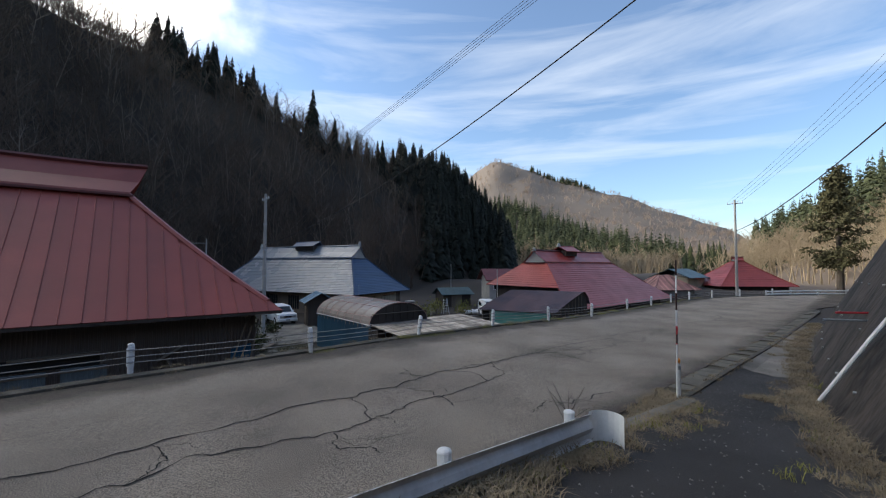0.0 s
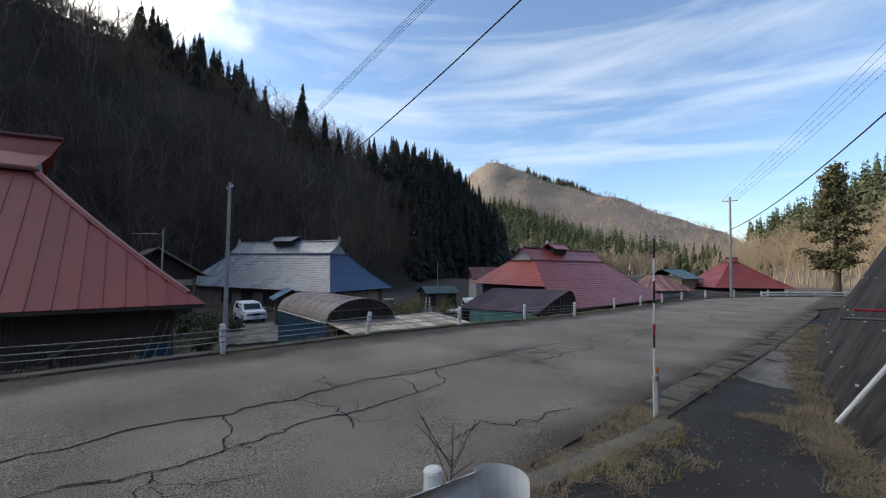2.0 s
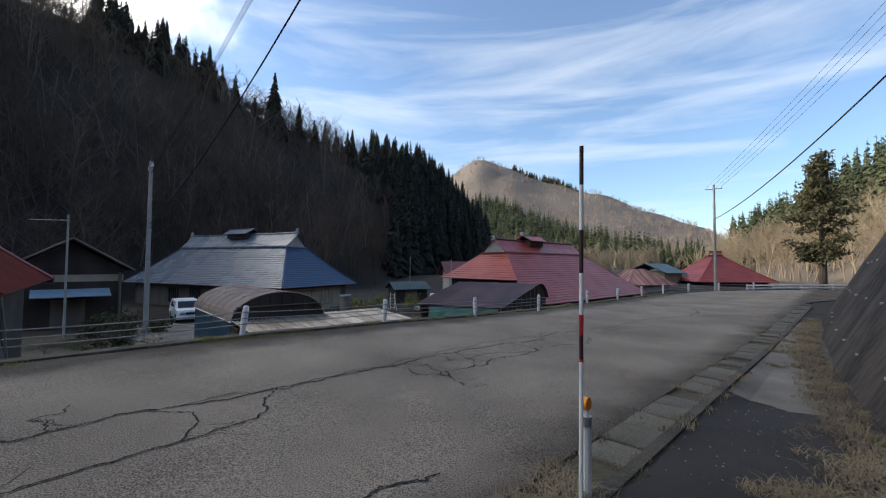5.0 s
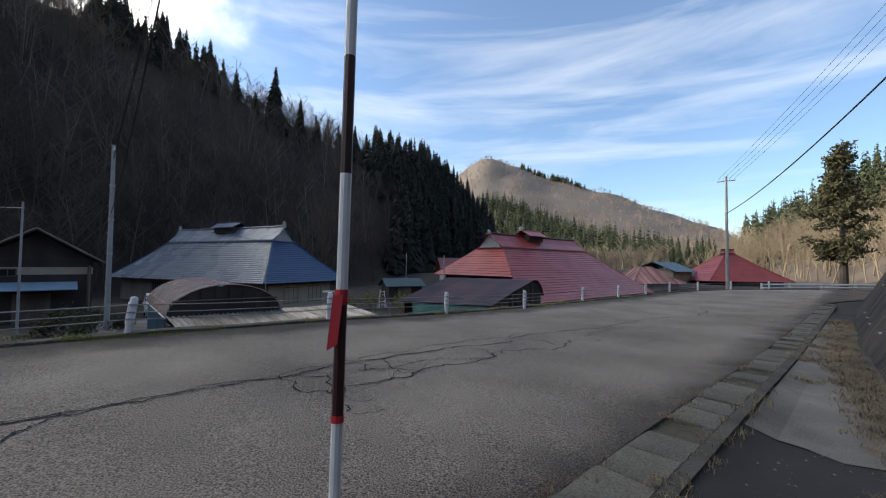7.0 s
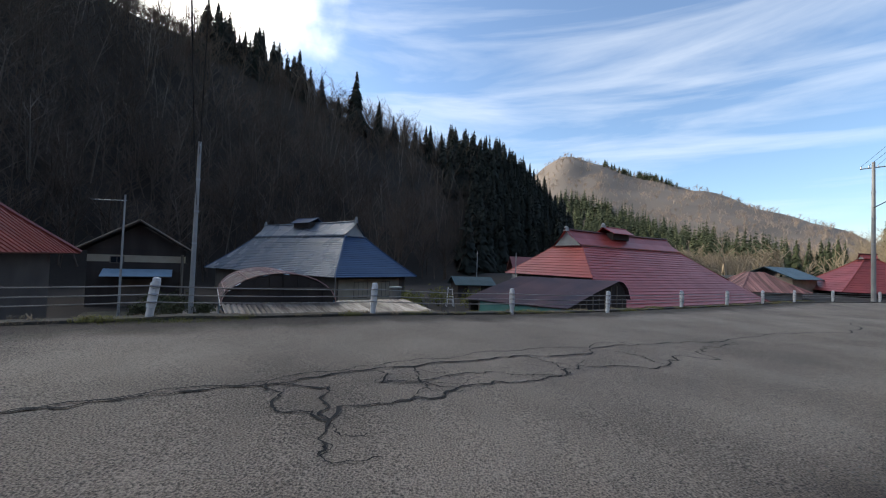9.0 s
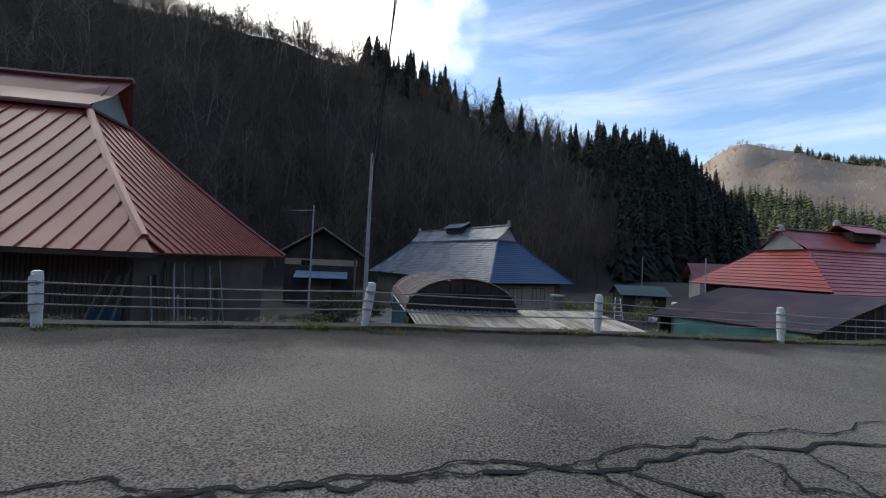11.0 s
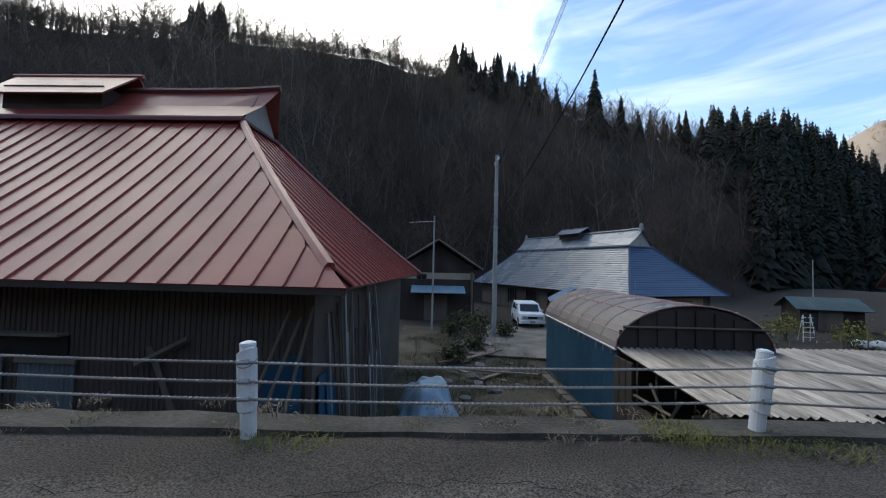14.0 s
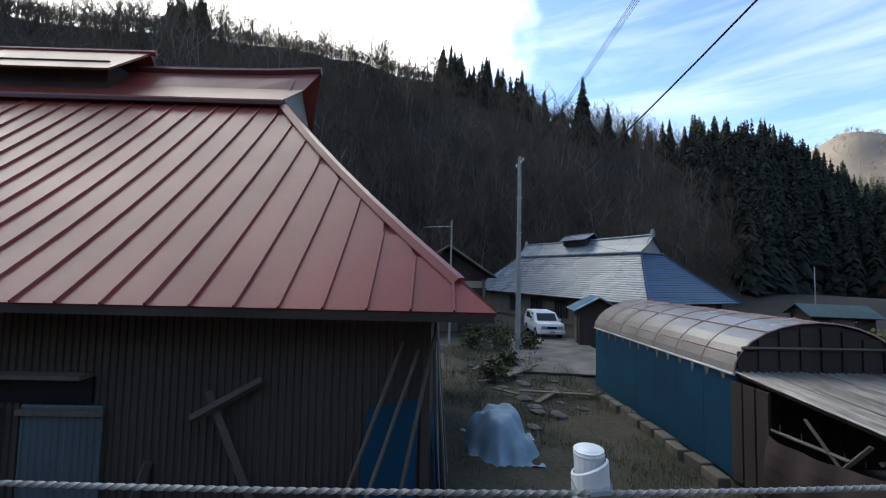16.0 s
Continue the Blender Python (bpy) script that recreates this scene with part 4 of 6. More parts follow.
def hut(m, wide, deep, high, roofm, label, wallm=M_DARKWOOD):
    h = thing("hut", m, label, "hut")
    part("wall", cube((0.2, 0.2, 0), (wide - 0.2, deep - 0.2, high)), wallm, h)
    for sgn, y0 in ((-1, -0.2), (1, deep + 0.2)):
        part("roof_slope", sheet([(-0.2, y0, high - 0.1), (wide + 0.2, y0, high - 0.1), (wide + 0.2, deep / 2, high + 0.75), (-0.2, deep / 2, high + 0.75)], -0.06 * sgn), roofm, h)
    for xx in (0.2, wide - 0.2):
        part("gable", sheet([(xx, 0.2, high), (xx, deep - 0.2, high), (xx, deep / 2 + 0.02, high + 0.66), (xx, deep / 2 - 0.02, high + 0.66)], 0.04), wallm, h)
    part("door", cube((wide * 0.3, 0.15, 0), (wide * 0.65, 0.19, min(1.8, high - 0.2))), M_WOOD, h)
    for i in range(int(wide / 0.3)):
        part("roof_batten", bar([(0.15 + 0.3 * i, -0.2, high - 0.07), (0.15 + 0.3 * i, deep / 2, high + 0.78)], 0.018, 4), roofm, h)
    return h


hut(axes((-1.9, 51.6, -3.3), 25), 4.3, 3.2, 1.7, M_TEAL, "small dark hut with a teal sheet gable roof")
hut(axes((-14.6, 36.6, -3.4), -60), 2.4, 2.6, 2.35, M_BLUETARP, "narrow dark shed with a pale blue sheet roof")

# ---- poles and wires ----


def utility_pole(p, high, label, arms=1):
    g = thing("utility_pole", Matrix.Translation(p), label, "utility pole", "utility poles")
    part("shaft", bar([(0, 0, 0), (0, 0, high * 0.5), (0, 0, high)], 0.155, 12, 0.1), M_POLE, g)
    for k in range(arms):
        z = high - 0.45 - 0.7 * k
        a = part("crossarm", bar([(-0.75 * U.y, 0.75 * U.x, z), (0.75 * U.y, -0.75 * U.x, z)], 0.045, 4), M_GALV, g)
        for f in (-0.68, -0.25, 0.25, 0.68):
            part("insulator", bar([(-f * U.y, f * U.x, z + 0.03), (-f * U.y, f * U.x, z + 0.2)], 0.045, 6, 0.03), M_WHITE, a)
    for z in (high * 0.42, high * 0.6, high * 0.78):
        part("band", bar([(0, 0, z), (0, 0, z + 0.12)], 0.145, 10), M_GALV, g)
    for k in range(8):
        z = 2.0 + k * 0.8
        part("step_bolt", bar([(0, 0, z), ((-1) ** k * 0.26, 0, z)], 0.012, 4), M_GALV, g)
    return g


utility_pole((-15.5, 31.1, -3.5), 11.24, "slim concrete utility pole standing in the yard")
utility_pole((31.6, 46.2, -1.5), 11.2, "concrete utility pole beside the far road", 1)


def mast(p, high, r, label, yagi=False):
    g = thing("mast", Matrix.Translation(p), label, "mast")
    part("pipe", bar([(0, 0, 0), (0, 0, high)], r, 8, r * 0.7), M_POLE, g)
    if yagi:
        a = part("boom", bar([(-1.9, -0.4, high - 0.35), (0.1, 0, high - 0.35)], 0.02, 4), M_GALV, g, "thin antenna boom")
        for k in range(7):
            part("element", bar([(-1.8 + 0.28 * k, -0.6 + 0.06 * k, high - 0.35), (-1.8 + 0.28 * k, -0.1 + 0.06 * k, high - 0.35)], 0.008, 4), M_GALV, a)


mast((-19.3, 29.7, -3.4), 7.5, 0.07, "grey antenna mast with a horizontal aerial", True)
mast((-0.9, 62.0, -3.3), 5.6, 0.06, "thin grey pipe mast over the hut")
mast((4.3, 44.8, -3.3), 5.0, 0.06, "thin grey mast beside the red roof")
mast((-10.0, 39.6, -3.4), 3.6, 0.03, "thin steel pole before the blue roof")


def wire(name, p, q, sag, r, label):
    p, q = Vector(p), Vector(q)
    pts = []
    for i in range(25):
        f = i / 24
        m = p.lerp(q, f)
        m.z -= 4 * sag * f * (1 - f)
        pts.append(m)
    tagged(part(name, bar(pts, r, 5), M_WIRE), label, "cable")


wire("cable", (-15.5, 31.1, 3.7), (14.3, -2.0, 14.4), 2.1, 0.02, "black overhead cable from the yard pole across the road")
wire("cable", (31.6, 46.2, 6.1), (5.56, -10.0, 15.5), 2.3, 0.035, "thick black overhead cable along the road")
for k in range(4):
    f = (-0.68, -0.25, 0.25, 0.68)[k]
    wire("cable", (31.6 - f * U.y, 46.2 + f * U.x, 9.45), (20.0 - f * U.y * 1.6, -10.0 + f * U.x * 1.6, 30.0), 1.8, 0.011, "thin overhead power line")
    wire("cable", (-15.5 - f * U.y, 31.1 + f * U.x, 6.9), (15.4 - f * U.y * 1.6, -2.0 + f * U.x * 1.6, 14.2), 0.3, 0.007, "thin overhead line from the yard pole")
wire("cable", (-15.5, 31.1, 4.2), (-12.4, 46.0, 2.9), 0.4, 0.012, "thin service cable to the blue house")

# ---- roadside rail ----
POSTS = [(-8.6, 9.7), (-5.15, 12.48), (-2.05, 15.68), (1.14, 18.75), (4.44, 21.8), (7.79, 24.77)]
LEAN = [0, -3, 7, 2, -2, 1]


CABLE_Z = (0.29, 0.43, 0.585)


def guard_post():
    g = thing("guard_post", Matrix.Identity(4), "white painted cable rail post with a bracket sleeve and flat cap", "guard post", "roadside cable rail posts")
    part("shaft", bar([(0, 0, -0.25), (0, 0, 0.3), (0, 0, 0.73)], 0.064, 16), M_WHITE, g)
    c = bmesh.new()
    bmesh.ops.create_uvsphere(c, u_segments=16, v_segments=8, radius=0.067)
    for v in c.verts:
        v.co.z = 0.715 + max(-0.02, v.co.z * 0.45)
    part("cap", c, M_WHITE, g)
    b = bmesh.new()
    rings = []
    for z, r in ((0.19, 0.07), (0.2, 0.078), (0.45, 0.08), (0.66, 0.079), (0.665, 0.07)):
        rings.append([b.verts.new((r * math.cos(k * math.pi / 8) - 0.004, r * math.sin(k * math.pi / 8) - 0.01, z + (0.035 * math.cos(k * math.pi / 8 + 0.6) if z > 0.6 else 0.02 * math.sin(k * math.pi / 8)))) for k in range(16)])
    for lo, hi in zip(rings, rings[1:]):
        for k in range(16):
            b.faces.new((lo[k], lo[(k + 1) % 16], hi[(k + 1) % 16], hi[k]))
    part("bracket", b, M_WHITE, g, "white cable bracket sleeve")
    for z in CABLE_Z:
        part("cable_clamp", bar([(-0.045, -0.082, z), (0.045, -0.082, z)], 0.022, 8), M_GALV, g)
    pts = [(0.082 * math.sin(a), -0.01 - 0.082 * math.cos(a), 0.6 - 0.06 * math.cos(a)) for a in (-1.7 + 0.34 * k for k in range(11))]
    part("wire_loop", bar(pts, 0.005, 5), M_CABLE, g, "thin steel wire loop")
    return g


base_post = guard_post()
spots = []
for i, (x, y) in enumerate(POSTS):
    p = Vector((x, y, 0)) - ORG
    spots.append((x, y, road_z(p.dot(U)) + 0.16, LEAN[i]))
for k in range(1, 8):
    p = road_point(19.0 + 4.5 * k, 0.0, 0)
    spots.append((p.x, p.y, road_z(19.0 + 4.5 * k) + 0.16, (-1) ** k))
for k in range(1, 5):
    p = rs(-4.6 - 4.5 * k, 0.25 + 0.2 * k, 0)
    spots.append((p.x, p.y, road_z(-4.6 - 4.5 * k) + 0.16, 0))
spots.sort(key=lambda q: (Vector((q[0], q[1], 0)) - ORG).dot(U))
for i, (x, y, z, lean) in enumerate(spots):
    m = axes((x, y, z)) @ Matrix.Rotation(radians(lean), 4, "Y")
    if i == 0:
        base_post.matrix_world = m
    else:
        copy_thing(base_post, m)
rail = thing("cable_rail", Matrix.Identity(4), "three twisted steel cables strung along the roadside posts", "cable rail")
for z in CABLE_Z:
    bm = bmesh.new()
    pts = []
    for a, b in zip(spots, spots[1:]):
        gap = math.hypot(b[0] - a[0], b[1] - a[1])
        near = -16 < (Vector((a[0], a[1], 0)) - ORG).dot(U) < 16
        steps = int(gap / 0.012) if near else 5
        for i in range(steps):
            f = i / steps
            pts.append((Vector((a[0] + (b[0] - a[0]) * f, a[1] + (b[1] - a[1]) * f, a[2] + (b[2] - a[2]) * f + z - 0.12 * f * (1 - f))) - N * 0.085, near))
    prev, turned = None, 0.0
    for i, (p, near) in enumerate(pts):
        d = (pts[min(i + 1, len(pts) - 1)][0] - pts[max(i - 1, 0)][0]).normalized()
        side = d.cross(Vector((0, 0, 1))).normalized()
        up = side.cross(d)
        turned += 1.6 if near else 0.0
        row = []
        for k in range(9):
            g = 2 * math.pi * k / 9
            r = 0.0115 * (1 + (0.2 * math.cos(3 * g) if near else 0.0))
            row.append(bm.verts.new(p + (side * math.cos(g + turned / 3) + up * math.sin(g + turned / 3)) * r))
        if prev:
            for k in range(9):
                bm.faces.new((prev[k], prev[(k + 1) % 9], row[(k + 1) % 9], row[k]))
        prev = row
    part("cable", bm, M_CABLE, rail, "twisted grey steel cable")

# beam rail near the start
GR = thing("guardrail", Matrix.Identity(4), "scuffed white corrugated steel guardrail with a turned-down end", "guardrail")


def rail_top(s):
    return lerp([(-20, 1.5), (-4.7, 0.71), (-3.1, 0.59), (-1.1, 0.42), (-0.1, 0.32)], s)


prof = [(0.0, 0.0), (0.045, -0.02), (0.05, -0.07), (0.015, -0.11), (-0.01, -0.16), (0.015, -0.21), (0.05, -0.25), (0.045, -0.3), (0.0, -0.32)]
bm = bmesh.new()
prev = None
for i in range(40):
    s = -18 + 16.97 * i / 39
    row = [bm.verts.new(rs(s, -9.8 + dw, rail_top(s) + dz)) for dw, dz in prof]
    if prev:
        for j in range(len(prof) - 1):
            bm.faces.new((prev[j], prev[j + 1], row[j + 1], row[j]))
    prev = row
beam = part("beam", bm, M_RAIL, GR, "scuffed white corrugated beam")
bm = bmesh.new()
prev = None
for i in range(9):
    a = i / 8 * 2.6
    s, w = -1.05 + 0.2 * math.sin(a), -9.98 + 0.2 * math.cos(a)
    row = [bm.verts.new(rs(s, w + 0.02, rail_top(-1.03) + dz)) for dz in (0.02, -0.16, -0.34)]
    if prev:
        for j in range(2):
            bm.faces.new((prev[j], prev[j + 1], row[j + 1], row[j]))
    prev = row
part("end_wing", bm, M_WHITE, GR, "curled white end plate")
for s in (-1.35, -3.3, -5.15, -7.2, -9.25, -11.3):
    z = rail_top(s)
    p = part("post", bar([rs(s, -9.68, z - 1.05), rs(s, -9.68, z + 0.03)], 0.06, 12), M_WHITE, GR)
    c = bmesh.new()
    bmesh.ops.create_uvsphere(c, u_segments=12, v_segments=6, radius=0.065)
    for v in c.verts:
        v.co = rs(s, -9.68, z + 0.03) + Vector((v.co.x, v.co.y, v.co.z * 0.5))
    part("cap", c, M_WHITE, p)
v, f = [], []
for k in range(90):
    q = -7.0 + 6.0 * ((k * 0.618) % 1.0)
    ln, lo = 0.03 + 0.09 * ((k * 0.37) % 1.0), 0.2 + 0.6 * ((k * 0.73) % 1.0)
    if noise.noise((q * 0.9, 3, 1)) < -0.1:
        continue
    k0 = len(v)
    for x, y in ((q, 0.0), (q + ln, 0.1), (q + ln * 0.8, lo), (q + ln * 0.3, lo * 0.7)):
        v.append(tuple(rs(x, -9.8 - 0.004 + 0.045 * y, rail_top(x) + 0.003 - 0.02 * y)))
    f.append((k0, k0 + 1, k0 + 2, k0 + 3))
me = bpy.data.meshes.new("rust_flakes")
me.from_pydata(v, [], f)
me.materials.append(M_FLAKE)
fl = tagged(new("rust_flakes", me), kind="stuff")
fl.parent = GR

# snow pole and delineator
SP = thing("snow_pole", Matrix.Translation((4.04, 8.74, -0.66)), "tall snow marker pole banded white and dark red beside the road", "snow pole")
lean = Vector((0.012, 0.01, 1.0))
for z0, z1, m in ((0.0, 1.13, M_WHITE), (1.13, 1.48, M_DARKBAND), (1.48, 1.86, M_WHITE), (1.86, 2.22, M_DARKBAND), (2.22, 2.6, M_WHITE), (2.6, 2.93, M_DARKBAND)):
    part("band", bar([lean * z0, lean * z1], 0.017, 10), m, SP)
part("ribbon", sheet([lean * 1.5 + Vector((-0.018, -0.024, 0)), lean * 1.5 + Vector((0.012, -0.026, 0)), lean * 1.36 + Vector((0.0, -0.03, 0)), lean * 1.34 + Vector((-0.03, -0.028, 0))], 0.004), M_REDPAINT, SP, "pink-red plastic ribbon")
part("tape", bar([lean * 1.47, lean * 1.515], 0.02, 10), M_REDPAINT, SP)
part("tape", bar([lean * 1.13, lean * 1.15], 0.02, 10), M_REDPAINT, SP)
DP = thing("delineator_post", Matrix.Translation((4.12, 8.84, -0.68)), "short white delineator post with an orange reflector", "delineator")
part("shaft", bar([(0, 0, 0), (0, 0, 0.62)], 0.045, 12), M_WHITE, DP)
part("collar", bar([(0, 0, 0.6), (0, 0, 0.68)], 0.05, 12), M_GALV, DP)
part("reflector", bar([(0.02, -0.02, 0.78), (-0.02, 0.02, 0.78)], 0.055, 14), M_ORANGE, DP, "orange round reflector")
part("reflector_frame", bar([(0, 0, 0.66), (0, 0, 0.74)], 0.03, 8), M_WHITE, DP)

# pipes on the wall


def wall_point(s, z, off=0.08):
    z0 = ramp_z(s) - 0.3
    return rs(s, wall_w(s) - 0.52 * (z - z0) + off, z)


WP = thing("leaning_pipe", Matrix.Identity(4), "long white pipe leaning on the retaining wall", "pipe")
part("pipe", bar([wall_point(6.3, -1.0, 0.14), wall_point(6.0, 0.8, 0.12), wall_point(5.6, 3.0, 0.1)], 0.04, 8), M_WHITE, WP)
p = wall_point(9.5, 0.95, -0.1)
tagged(part("red_bar", bar([p, p + Vector((-0.85, 0.1, 0.0))], 0.03, 6), M_REDPAINT), "red steel bar sticking out of the retaining wall", "bar")
p = wall_point(8.9, 0.8, -0.1)
tagged(part("grey_bar", bar([p, p + Vector((-1.1, 0.1, 0.02))], 0.03, 6), M_GALV), "grey steel bar sticking out of the retaining wall", "bar")
stub = bar([(0, 0, 0), (0, 0.1, 0.0)], 0.028, 8)
stub_me = bpy.data.meshes.new("drain_stub")
stub.to_mesh(stub_me)
stub.free()
stub_me.materials.append(M_PLASTER)
for row, z_up in enumerate((0.5, 1.5, 2.6)):
    for k in range(12):
        q = -2.0 + 2.4 * k + 1.2 * (row % 2)
        ob = new("drain_pipe", stub_me)
        ob.matrix_world = axes(wall_point(q, ramp_z(q) + z_up, -0.06))
        tagged(ob, "short white drain pipe end in the retaining wall", "drain pipe", "drain pipes of the retaining wall")

# ---- woods ----
rng = np.random.default_rng(7)


def twig(verts, faces, p, q, r0, r1):
    """A three-sided tapering stick."""
    d = q - p
    d = d / (np.linalg.norm(d) + 1e-9)
    a = np.cross(d, (0.3, 0.9, 0.1))
    a /= np.linalg.norm(a) + 1e-9
    c = np.cross(d, a)
    k = len(verts)
    for o, r in ((p, r0), (q, r1)):
        for j in range(3):
            g = 2.094 * j
            verts.append(o + (a * math.cos(g) + c * math.sin(g)) * r)
    for j in range(3):
        faces.append((k + j, k + (j + 1) % 3, k + 3 + (j + 1) % 3))
        faces.append((k + j, k + 3 + (j + 1) % 3, k + 3 + j))


def bare_tree(seed, limbs=9, twigs=4, thin=1.0):
    """A leafless broadleaf tree one metre high, to be scaled."""
    g = np.random.default_rng(seed)
    v, f = [], []
    lean = np.array((g.normal(0, 0.05), g.normal(0, 0.05), 0))
    mid, top = np.array((0, 0, 0.45)) + lean, np.array((0, 0, 0.86)) + lean * 2
    twig(v, f, np.zeros(3), mid, 0.014 * thin, 0.009 * thin)
    twig(v, f, mid, top, 0.009 * thin, 0.003 * thin)
    for i in range(limbs):
        h = 0.28 + 0.55 * (i + g.random() * 0.8) / limbs
        o = mid * (h / 0.45) if h < 0.45 else mid + (top - mid) * ((h - 0.45) / 0.41)
        a = g.random() * 6.283
        out = np.array((math.cos(a), math.sin(a), 0))
        ln = (0.36 - 0.22 * abs(h - 0.42)) * (0.7 + 0.6 * g.random())
        e = o + out * ln * 0.62 + np.array((0, 0, ln * 0.75))
        twig(v, f, o, e, 0.006 * thin, 0.002 * thin)
        for j in range(twigs):
            b = o + (e - o) * (0.3 + 0.65 * g.random())
            n = g.normal(0, 1, 3)
            n[2] = abs(n[2]) + 0.6
            n /= np.linalg.norm(n)
            t = b + n * ln * (0.3 + 0.35 * g.random())
            twig(v, f, b, t, 0.0028 * thin, 0.001 * thin)
            for _ in range(1):
                n2 = n + g.normal(0, 0.6, 3)
                n2 /= np.linalg.norm(n2)
                twig(v, f, b + (t - b) * 0.5, b + (t - b) * 0.5 + n2 * ln * 0.22, 0.0016 * thin, 0.0007 * thin)
    return np.array(v), np.array(f)


def conifer(seed, whorls=20, fronds=9, broad=0.2):
    """A pointed cedar one metre high: ragged drooping fronds in whorls round a trunk."""
    g = np.random.default_rng(seed)
    v, f = [], []
    twig(v, f, np.zeros(3), np.array((0, 0, 0.98)), 0.013, 0.002)
    for w in range(whorls):
        h = 0.1 + 0.88 * (w / whorls) ** 0.95
        r = broad * (1 - h) ** 0.95 * (0.75 + 0.5 * g.random()) + 0.012
        for k in range(fronds):
            a = 6.283 * (k + g.random() * 0.9) / fronds
            rr = r * (0.6 + 0.6 * g.random())
            out = np.array((math.cos(a), math.sin(a), 0.0))
            side = np.array((-math.sin(a), math.cos(a), 0.0)) * rr * (0.32 + 0.2 * g.random())
            o = np.array((0, 0, min(0.985, h + g.normal(0, 0.02))))
            tip = o + out * rr + np.array((0, 0, -(0.35 + 0.75 * g.random()) * rr))
            m = o + out * rr * 0.5 + np.array((0, 0, (0.1 - 0.3 * g.random()) * rr))
            k0 = len(v)
            v += [o, m + side + np.array((0, 0, -0.25 * rr)), tip, m - side + np.array((0, 0, -0.25 * rr)), m + np.array((0, 0, 0.06 * rr))]
            f += [(k0, k0 + 1, k0 + 4), (k0 + 1, k0 + 2, k0 + 4), (k0 + 2, k0 + 3, k0 + 4), (k0 + 3, k0, k0 + 4)]
    return np.array(v), np.array(f)


BARE = [bare_tree(s, 10, 4, 0.8) for s in range(6)]
BARE_FAR = [bare_tree(40 + s, 7, 2, 2.2) for s in range(4)]
CREST = [bare_tree(60 + s, 8, 2, 1.0) for s in range(5)]
BOLD = [bare_tree(80 + s, 6, 2, 0.75) for s in range(6)]
CEDARS = [conifer(s) for s in range(5)]
CEDAR_FAR = [conifer(20 + s, 9, 6, 0.19) for s in range(4)]


def forest(name, kinds, spots, material, label):
    """Many trees of a wood in one mesh. spots: x, y, height, width."""
    vs, fs, k = [], [], 0
    for x, y, high, wide in spots:
        v, f = kinds[int(rng.integers(len(kinds)))]
        a = rng.random() * 6.283
        c, s = math.cos(a), math.sin(a)
        m = np.array(((c * wide, -s * wide, 0), (s * wide, c * wide, 0), (0, 0, high)))
        vs.append(v @ m.T + (x, y, height(x, y) - 0.8))
        fs.append(f + k)
        k += len(v)
    vs, fs = np.concatenate(vs), np.concatenate(fs)
    me = bpy.data.meshes.new(name)
    me.vertices.add(len(vs))
    me.vertices.foreach_set("co", vs.ravel())
    me.loops.add(len(fs) * 3)
    me.loops.foreach_set("vertex_index", fs.ravel())
    me.polygons.add(len(fs))
    me.polygons.foreach_set("loop_start", np.arange(len(fs)) * 3)
    me.update(calc_edges=True)
    me.materials.append(material)
    tagged(new(name, me), label, "trees", kind="stuff")


def polar(b, d):
    return CENTRE.x + d * math.sin(radians(b)), CENTRE.y + d * math.cos(radians(b))


def foot(tab, b):
    return lerp([(k[0], k[1]) for k in tab], b)


def crest(tab, b):
    return lerp([(k[0], k[2]) for k in tab], b)


def scatter(tab, count, b0, b1, d0, d1, h0, h1, wide, limit=None):
    """Spots on a hillside between two bearings, from d0 to d1 of the way from foot to crest."""
    got = []
    for _ in range(count):
        b = b0 + (b1 - b0) * rng.random()
        f, c = foot(tab, b), crest(tab, b)
        d = f + (c - f) * (d0 + (d1 - d0) * rng.random())
        x, y = polar(b, d)
        if limit is not None:
            el = math.degrees(math.atan2(height(x, y) - 1.5, d))
            if el > lerp(limit, b):
                continue
        h = h0 + (h1 - h0) * rng.random()
        got.append((x, y, h, h * wide * (0.8 + 0.4 * rng.random())))
    return got


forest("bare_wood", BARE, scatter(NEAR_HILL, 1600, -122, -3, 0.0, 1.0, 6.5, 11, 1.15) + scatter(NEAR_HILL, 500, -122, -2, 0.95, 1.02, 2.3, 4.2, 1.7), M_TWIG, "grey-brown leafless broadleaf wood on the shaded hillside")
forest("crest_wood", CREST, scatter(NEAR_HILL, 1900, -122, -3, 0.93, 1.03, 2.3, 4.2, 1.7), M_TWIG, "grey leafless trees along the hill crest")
forest("pale_trunk_wood", BOLD, scatter(NEAR_HILL, 330, -118, -3, 0.05, 0.97, 7, 13, 1.0), M_TRUNK, "pale-stemmed leafless trees among the shaded wood")
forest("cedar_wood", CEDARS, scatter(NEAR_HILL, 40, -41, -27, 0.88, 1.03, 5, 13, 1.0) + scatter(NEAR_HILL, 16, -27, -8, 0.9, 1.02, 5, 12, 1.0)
       + scatter(NEAR_HILL, 420, -4, 8.6, 0.05, 1.03, 8, 16, 0.95) + scatter(NEAR_HILL, 50, -9, -3, 0.6, 1.04, 10, 15, 1.0) + scatter(NEAR_HILL, 40, 7.2, 8.8, 0.0, 1.0, 15, 19, 1.0) + scatter(NEAR_HILL, 16, -74, -70, 0.97, 1.04, 6, 9, 1.0), M_CEDARSHADE, "dark shaded cedar wood on the hillside")
